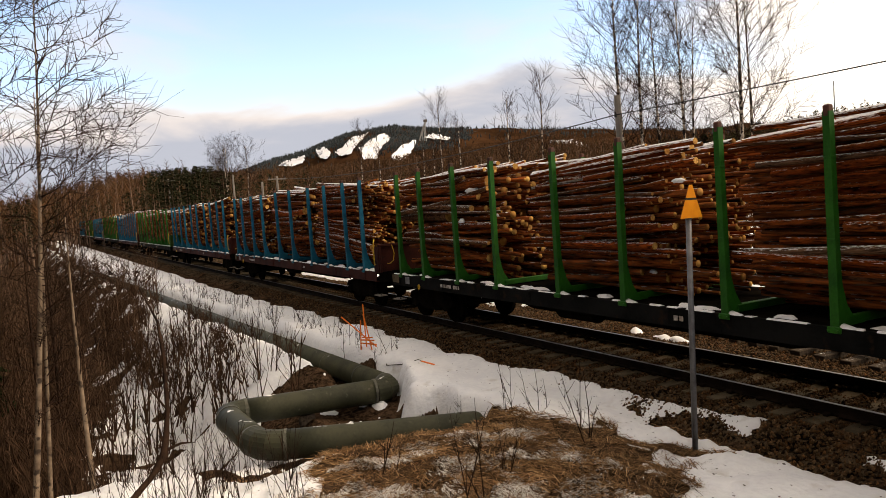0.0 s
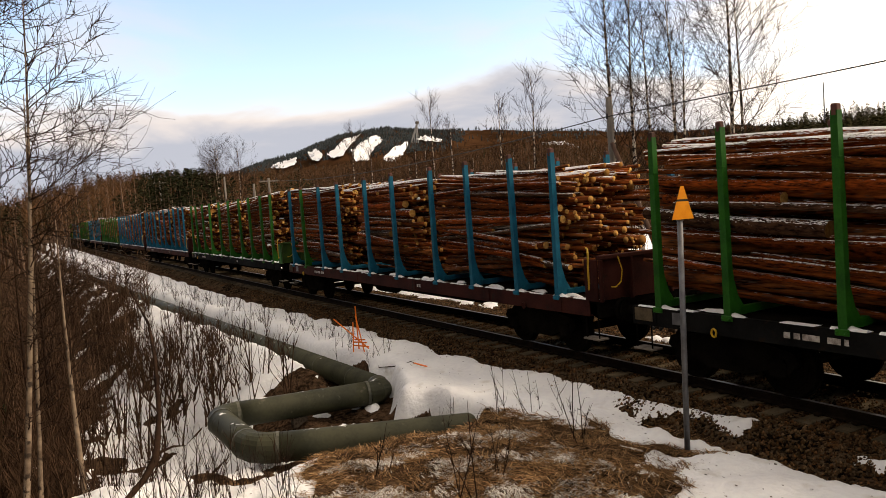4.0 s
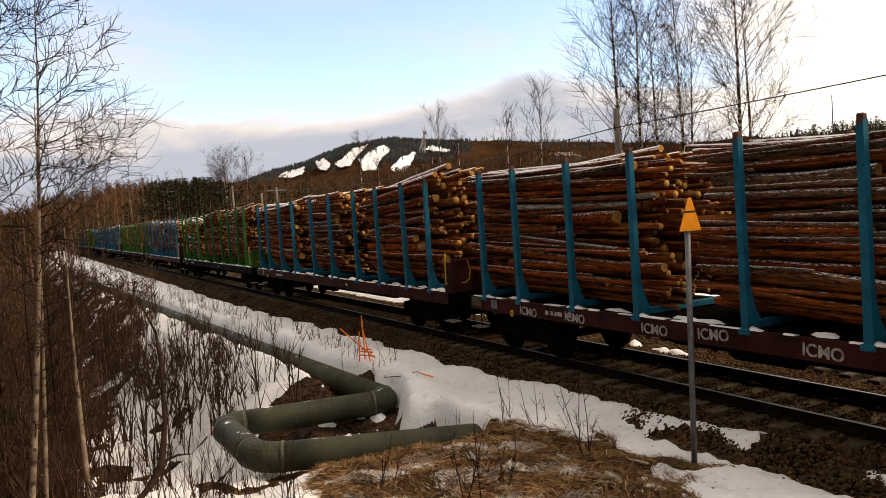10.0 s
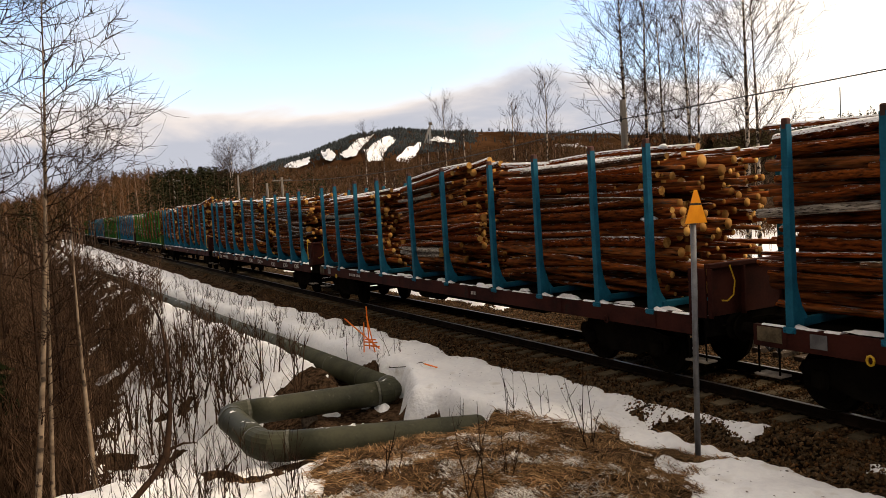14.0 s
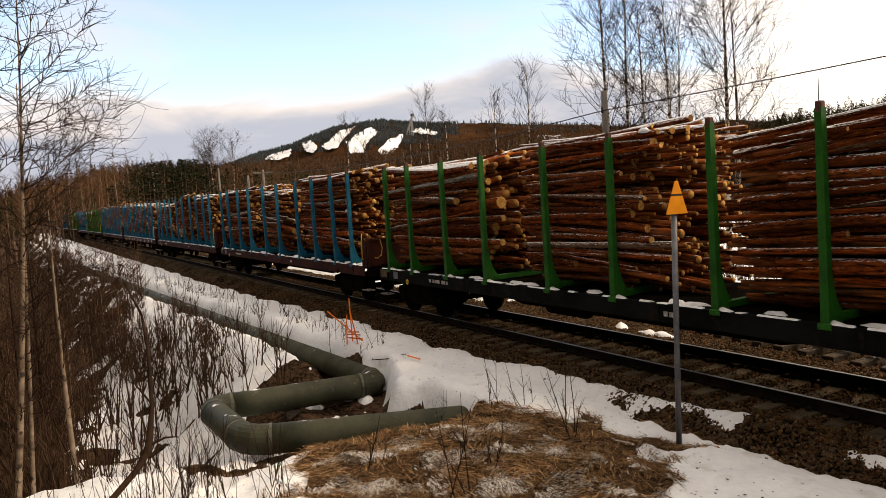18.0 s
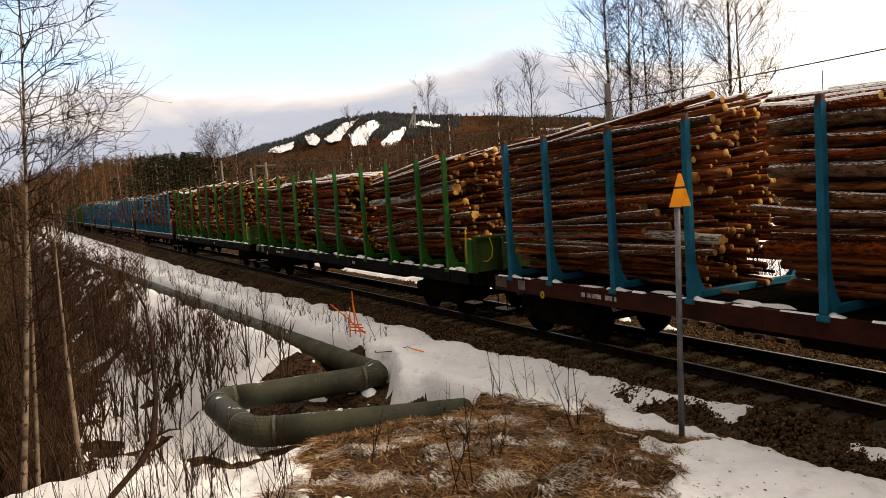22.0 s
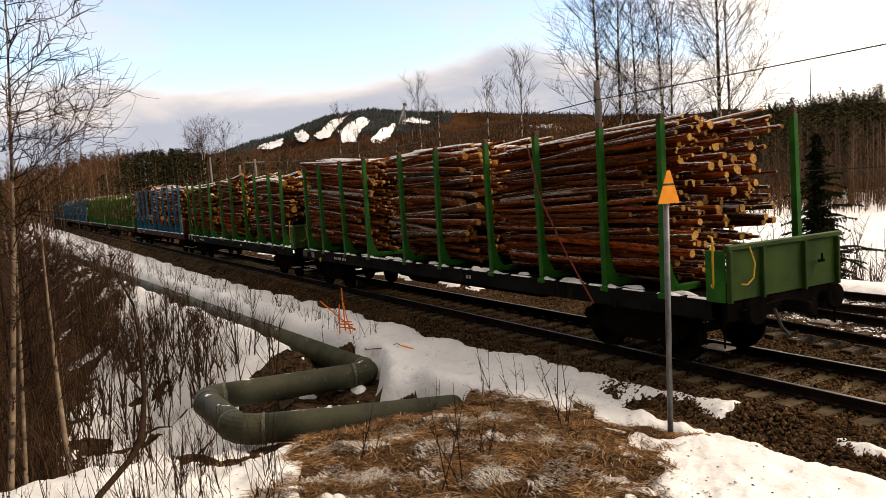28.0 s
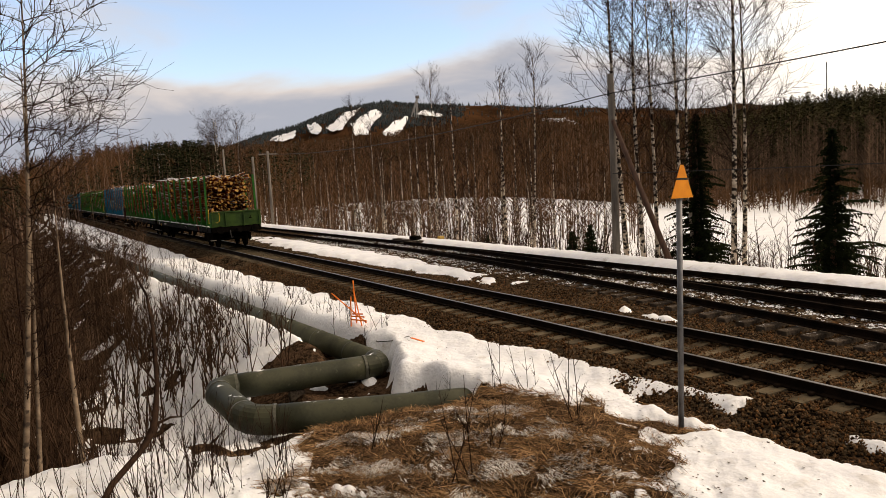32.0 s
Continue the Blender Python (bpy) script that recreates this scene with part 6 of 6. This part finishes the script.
def woods():
    r = np.random.RandomState(77)
    shore = lambda az: 104 + 130 * step(az, 40, 64)
    m = 2300
    az = r.uniform(22, 46, m)
    far_bare_woods("shore_woods", "grey-brown leafless woods on the far shore", az, shore(az) + 6 + 220 * r.uniform(0, 1, m) ** 1.1, r.uniform(6, 12.5, m), 15, 26, ("twig_grey", "twig_grey"))
    m = 4600
    az = r.uniform(43, 92, m)
    rad = shore(az) + 4 + 300 * r.uniform(0, 1, m) ** 1.6
    far_bare_woods("bare_woods", "brown leafless birch woods on the far shore", az, rad, r.uniform(8.5, 15, m), 1, 26)
    m = 650
    az = r.uniform(24, 50, m)
    far_bare_woods("shore_bushes", "leafless brown bushes along the far shore", az, shore(az) + r.uniform(-9, 14, m), r.uniform(1.8, 5.0, m), 12, 24)
    m = 900
    az = r.uniform(46, 92, m)
    y = 24 + 26 * r.uniform(0, 1, m) ** 1.3
    rad = np.minimum(y / np.cos(np.radians(np.minimum(az, 88))), 420)
    keep = (rad > 62) & (rad < 300)
    az, rad = az[keep], rad[keep]
    far_bare_woods("shore_thicket", "brown leafless thicket on the low shore", az, rad, r.uniform(4.0, 9.0, len(az)), 2, 30)
    m = 900
    x = -19 - 75 * r.uniform(0, 1, m) ** 1.3
    y = np.minimum(pipe_y(x) - 0.8, 0.275 * (-21.8 - x) + 0.6) - 10 * r.uniform(0, 1, m) ** 1.5
    far_bare_woods("ravine_thicket", "dense dark leafless thicket filling the ravine", np.degrees(np.arctan2(-x, y)), np.hypot(x, y), r.uniform(1.0, 3.4, m), 9, 16, ("brush", "twig_grey"))
    m = 2300
    az = r.uniform(24, 45.5, m)
    rad = 135 + 210 * r.uniform(0, 1, m) ** 1.2
    far_pines("pine_woods", "dark pine and spruce forest above the lake", az, rad, r.uniform(7, 15.5, m), 3, 170)
    m = 900
    az = r.uniform(-60, 24, m)
    far_pines("lakeside_forest", "dark pine forest along the lake", az, 130 + 190 * r.uniform(0, 1, m), r.uniform(9, 15, m), 8, 24)
    # pines added out of view behind the eye, to block low light from the south
    m = 520
    az = r.uniform(104, 262, m)
    far_pines("near_side_forest", "unseen pines added behind the eye to shade the train's near side", az, 13 + 45 * r.uniform(0, 1, m) ** 0.8, r.uniform(11, 19, m), 18, 170, "needle_dark")
    m = 420
    az = r.uniform(44, 92, m)
    rad = shore(az) + 60 + 260 * r.uniform(0, 1, m)
    far_pines("scattered_pines", "dark pines scattered in the bare woods", az, rad, r.uniform(9, 15, m), 4, 110, "needle_dark")
    m = 270
    az = np.concatenate([r.uniform(70.5, 90, 110), r.uniform(90, 100, 60), r.uniform(77.2, 82.6, 100)])
    rad = r.uniform(110, 190, m)
    x, y = -np.sin(np.radians(az)) * rad, np.cos(np.radians(az)) * rad
    crest = np.interp(az, (70, 72.5, 76.5, 77.8, 80, 82.2, 83.5, 90, 100), (3.0, 2.9, 3.1, 3.8, 3.75, 3.6, 2.3, 2.1, 2.0)) - 0.9 * r.uniform(0, 1, m) ** 1.5
    tall = np.clip(np.tan(np.radians(crest)) * rad + EYE - ground_z(x, y), 4, 24)
    far_pines("pine_clump", "dark pines behind the railway", az, rad, tall, 5, 150, "needle_dark")
    m = 700
    az = r.uniform(71, 92, m)
    far_bare_woods("line_woods", "brown leafless woods beside the railway", az, r.uniform(120, 290, m), r.uniform(9, 15, m), 10, 28)
    m = 5200
    az = r.uniform(44, 86, m)
    far_bare_woods("middle_woods", "brown leafless birch woods below the ski hill", az, r.uniform(330, 760, m), r.uniform(8, 14, m), 14, 22)
    m = 1500
    az = r.uniform(56, 75, m)
    rad = r.uniform(420, 620, m)
    x, y = -np.sin(np.radians(az)) * rad, np.cos(np.radians(az)) * rad
    crest = np.interp(az, (56, 60, 64, 67.5, 70, 73, 75), (3.9, 4.05, 3.75, 3.55, 3.05, 2.7, 2.7)) - 0.5 * r.uniform(0, 1, m)
    far_bare_woods("foot_woods", "brown leafless woods at the foot of the ski hill", az, rad, np.clip(np.tan(np.radians(crest)) * rad + EYE - ground_z(x, y), 5, 22), 16, 24)
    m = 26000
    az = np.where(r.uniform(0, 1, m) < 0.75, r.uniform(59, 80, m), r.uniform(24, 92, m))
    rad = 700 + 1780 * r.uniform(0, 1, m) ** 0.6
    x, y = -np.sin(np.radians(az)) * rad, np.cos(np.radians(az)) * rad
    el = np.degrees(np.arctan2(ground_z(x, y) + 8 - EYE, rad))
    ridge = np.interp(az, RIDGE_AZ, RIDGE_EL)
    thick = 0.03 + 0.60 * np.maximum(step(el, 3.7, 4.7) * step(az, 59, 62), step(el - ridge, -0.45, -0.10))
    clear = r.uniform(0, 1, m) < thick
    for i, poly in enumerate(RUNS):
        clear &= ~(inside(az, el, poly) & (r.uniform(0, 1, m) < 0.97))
    far_conifers("hill_forest", "dark conifer forest on the distant hill", az[clear], rad[clear], r.uniform(6, 13, int(clear.sum())), 6, "needle_hazed")


ski_runs()
woods()


# ---- poles and wires ----
def line_pole(x, y, top, label, arm=False, paint="pole_wood"):
    base = float(ground_z(x, y)) - 0.4
    t = thing("utility_pole", label, "pole", "poles along the line", Matrix.Translation((x, y, 0)))
    part("shaft", Geo().tube([(0, 0, base), (0.03, 0.0, (base + top) / 2), (0, 0, top)], [0.16, 0.14, 0.115], 10, cap=0), M[paint], t, smooth=True)
    if arm:
        part("cross_arm", Geo().box((0, 0, top - 0.3), (0.12, 2.0, 0.14), 0.015), M[paint], t)
        for k in (-0.8, 0.8):
            part("insulator", Geo().tube([(0, k, top - 0.22), (0, k, top + 0.0)], [0.07, 0.05], 8, cap=0), M["black"], t)
    return t


POLE = (-23.1, 20.6)
main_pole = line_pole(*POLE, 6.95, "weathered grey wooden pole propped by a brown strut")
part("strut", Geo().tube([(0.12, -0.05, 5.15), (3.35, -0.35, -0.45)], [0.085, 0.12], 9, cap=0), M["brown_wood"], main_pole, "brown leaning timber strut", smooth=True)
part("insulator", Geo().tube([(0, -0.12, 6.1), (0, -0.12, 6.32)], [0.06, 0.04], 8, cap=0), M["black"], main_pole)
line_pole(-76.5, 22.6, 6.97, "distant wooden pole with a crossarm beside the railway", True)
line_pole(-80.0, 22.0, 6.6, "distant wooden pole with a crossarm beside the railway")
line_pole(-128.0, 20.2, 9.8, "distant pale grey pole with a crossarm beside the railway", True, "pale_pole")
line_pole(-101.0, 24.0, 8.6, "distant wooden pole with a crossarm beside the railway")
line_pole(31.0, 24.9, 8.8, "weathered grey wooden pole carrying the wire")


def wire(name, label, a, b, sag, rad):
    a, b = Vector(a), Vector(b)
    pts = [a.lerp(b, k / 24) - Vector((0, 0, sag * 4 * (k / 24) * (1 - k / 24))) for k in range(25)]
    tagged(new(name, Geo().tube(pts, rad, 5).mesh(name, M["black"])), label, "wire")


wire("overhead_wire", "dark overhead wire strung between the poles", (-23.1, 20.48, 6.2), (31.0, 24.8, 8.6), 0.5, 0.020)
wire("overhead_wire", "dark overhead wire strung between the poles", (-23.1, 20.48, 6.2), (-76.5, 22.5, 6.7), 0.7, 0.022)
wire("lower_cable", "thin slack cable below the main wire", (-23.1, 20.48, 3.1), (31.0, 24.8, 4.3), 0.5, 0.014)


def ski_jump():
    """The inrun tower on the brow of the hill."""
    foot = hill_point(62.85, 4.75, 4.0)
    rise = math.tan(radians(5.9)) * math.hypot(foot.x, foot.y) + EYE
    top = Vector((foot.x + 15.0, foot.y + 7.0, rise))
    t = thing("ski_jump", "pale steel ski jump tower standing on the brow of the hill", "ski jump", at=Matrix.Translation(foot))
    d = top - foot
    side = Vector((-d.y, d.x, 0)).normalized() * 3.0
    deck = Geo().add([side - Vector((0, 0, 6)), -side - Vector((0, 0, 6)), d * 0.35 - side, d * 0.35 + side, d - side, d + side] + [p - Vector((0, 0, 2.5)) for p in (side, -side, d * 0.35 - side, d * 0.35 + side, d - side, d + side)],
                     [(0, 1, 2, 3), (3, 2, 4, 5), (6, 9, 8, 7), (9, 11, 10, 8), (0, 3, 9, 6), (3, 5, 11, 9), (1, 7, 8, 2), (2, 8, 10, 4), (4, 10, 11, 5)])
    part("inrun", deck, M["pale_pole"], t)
    part("cabin", Geo().box(d + Vector((0, 0, 1.5)), (6, 6, 5), 0.4), M["pole_wood"], t)
    for k in (0.45, 0.75, 0.97):
        part("pylon", Geo().tube([(d.x * k, d.y * k, -8), (d.x * k, d.y * k, d.z * k - 2)], 0.9, 6, cap=0), M["pale_pole"], t)


ski_jump()
# a small yellow sign, given the form of a roofed box on a post
t_box = thing("cable_cabinet", "small yellow sign, built as a box on a post in the lakeside brush", "cabinet", at=stand(-41.9, 23.0))
part("post", Geo().tube([(0, 0, -0.3), (0, 0, 0.95)], 0.05, 8, cap=0), M["galvanised"], t_box)
part("housing", Geo().box((0, 0, 1.22), (0.42, 0.28, 0.58), 0.03), M["yellow"], t_box)
part("roof", Geo().prism([(-0.25, 1.51), (0.25, 1.51), (0.0, 1.60)], -0.18, 0.18), M["yellow"], t_box)
t_mast = thing("radio_mast", "thin grey mast above the pine forest", "mast", at=pose(-168.6, 248.0, 0))
part("shaft", Geo().tube([(0, 0, 4), (0, 0, 35.4)], [0.35, 0.16], 6, cap=0), M["galvanised"], t_mast)


# ---- movement ----
WHEEL_R = 0.474


def motions():
    for k, ob in WAGONS + LOADS:
        walk(ob, [(t, pose(x - k * PITCH_W, LINE_A, 0)) for t, x in RUN])
    # the wheels of the wagons that pass close by roll along
    seconds, places = [r[0] for r in RUN], [r[1] for r in RUN]
    rolled = [(n / 15, math.degrees((float(np.interp(n / 15, seconds, places)) - places[0]) / WHEEL_R)) for n in range(481)]
    for k, ob in WAGONS:
        if k > 12:
            continue
        for w in ob.children_recursive:
            if w.name.startswith("wheelset"):
                x = w.matrix_basis.translation.x
                walk(w, [(t, pose(x, 0, WHEEL_R, 0, a, 0)) for t, a in rolled])


motions()
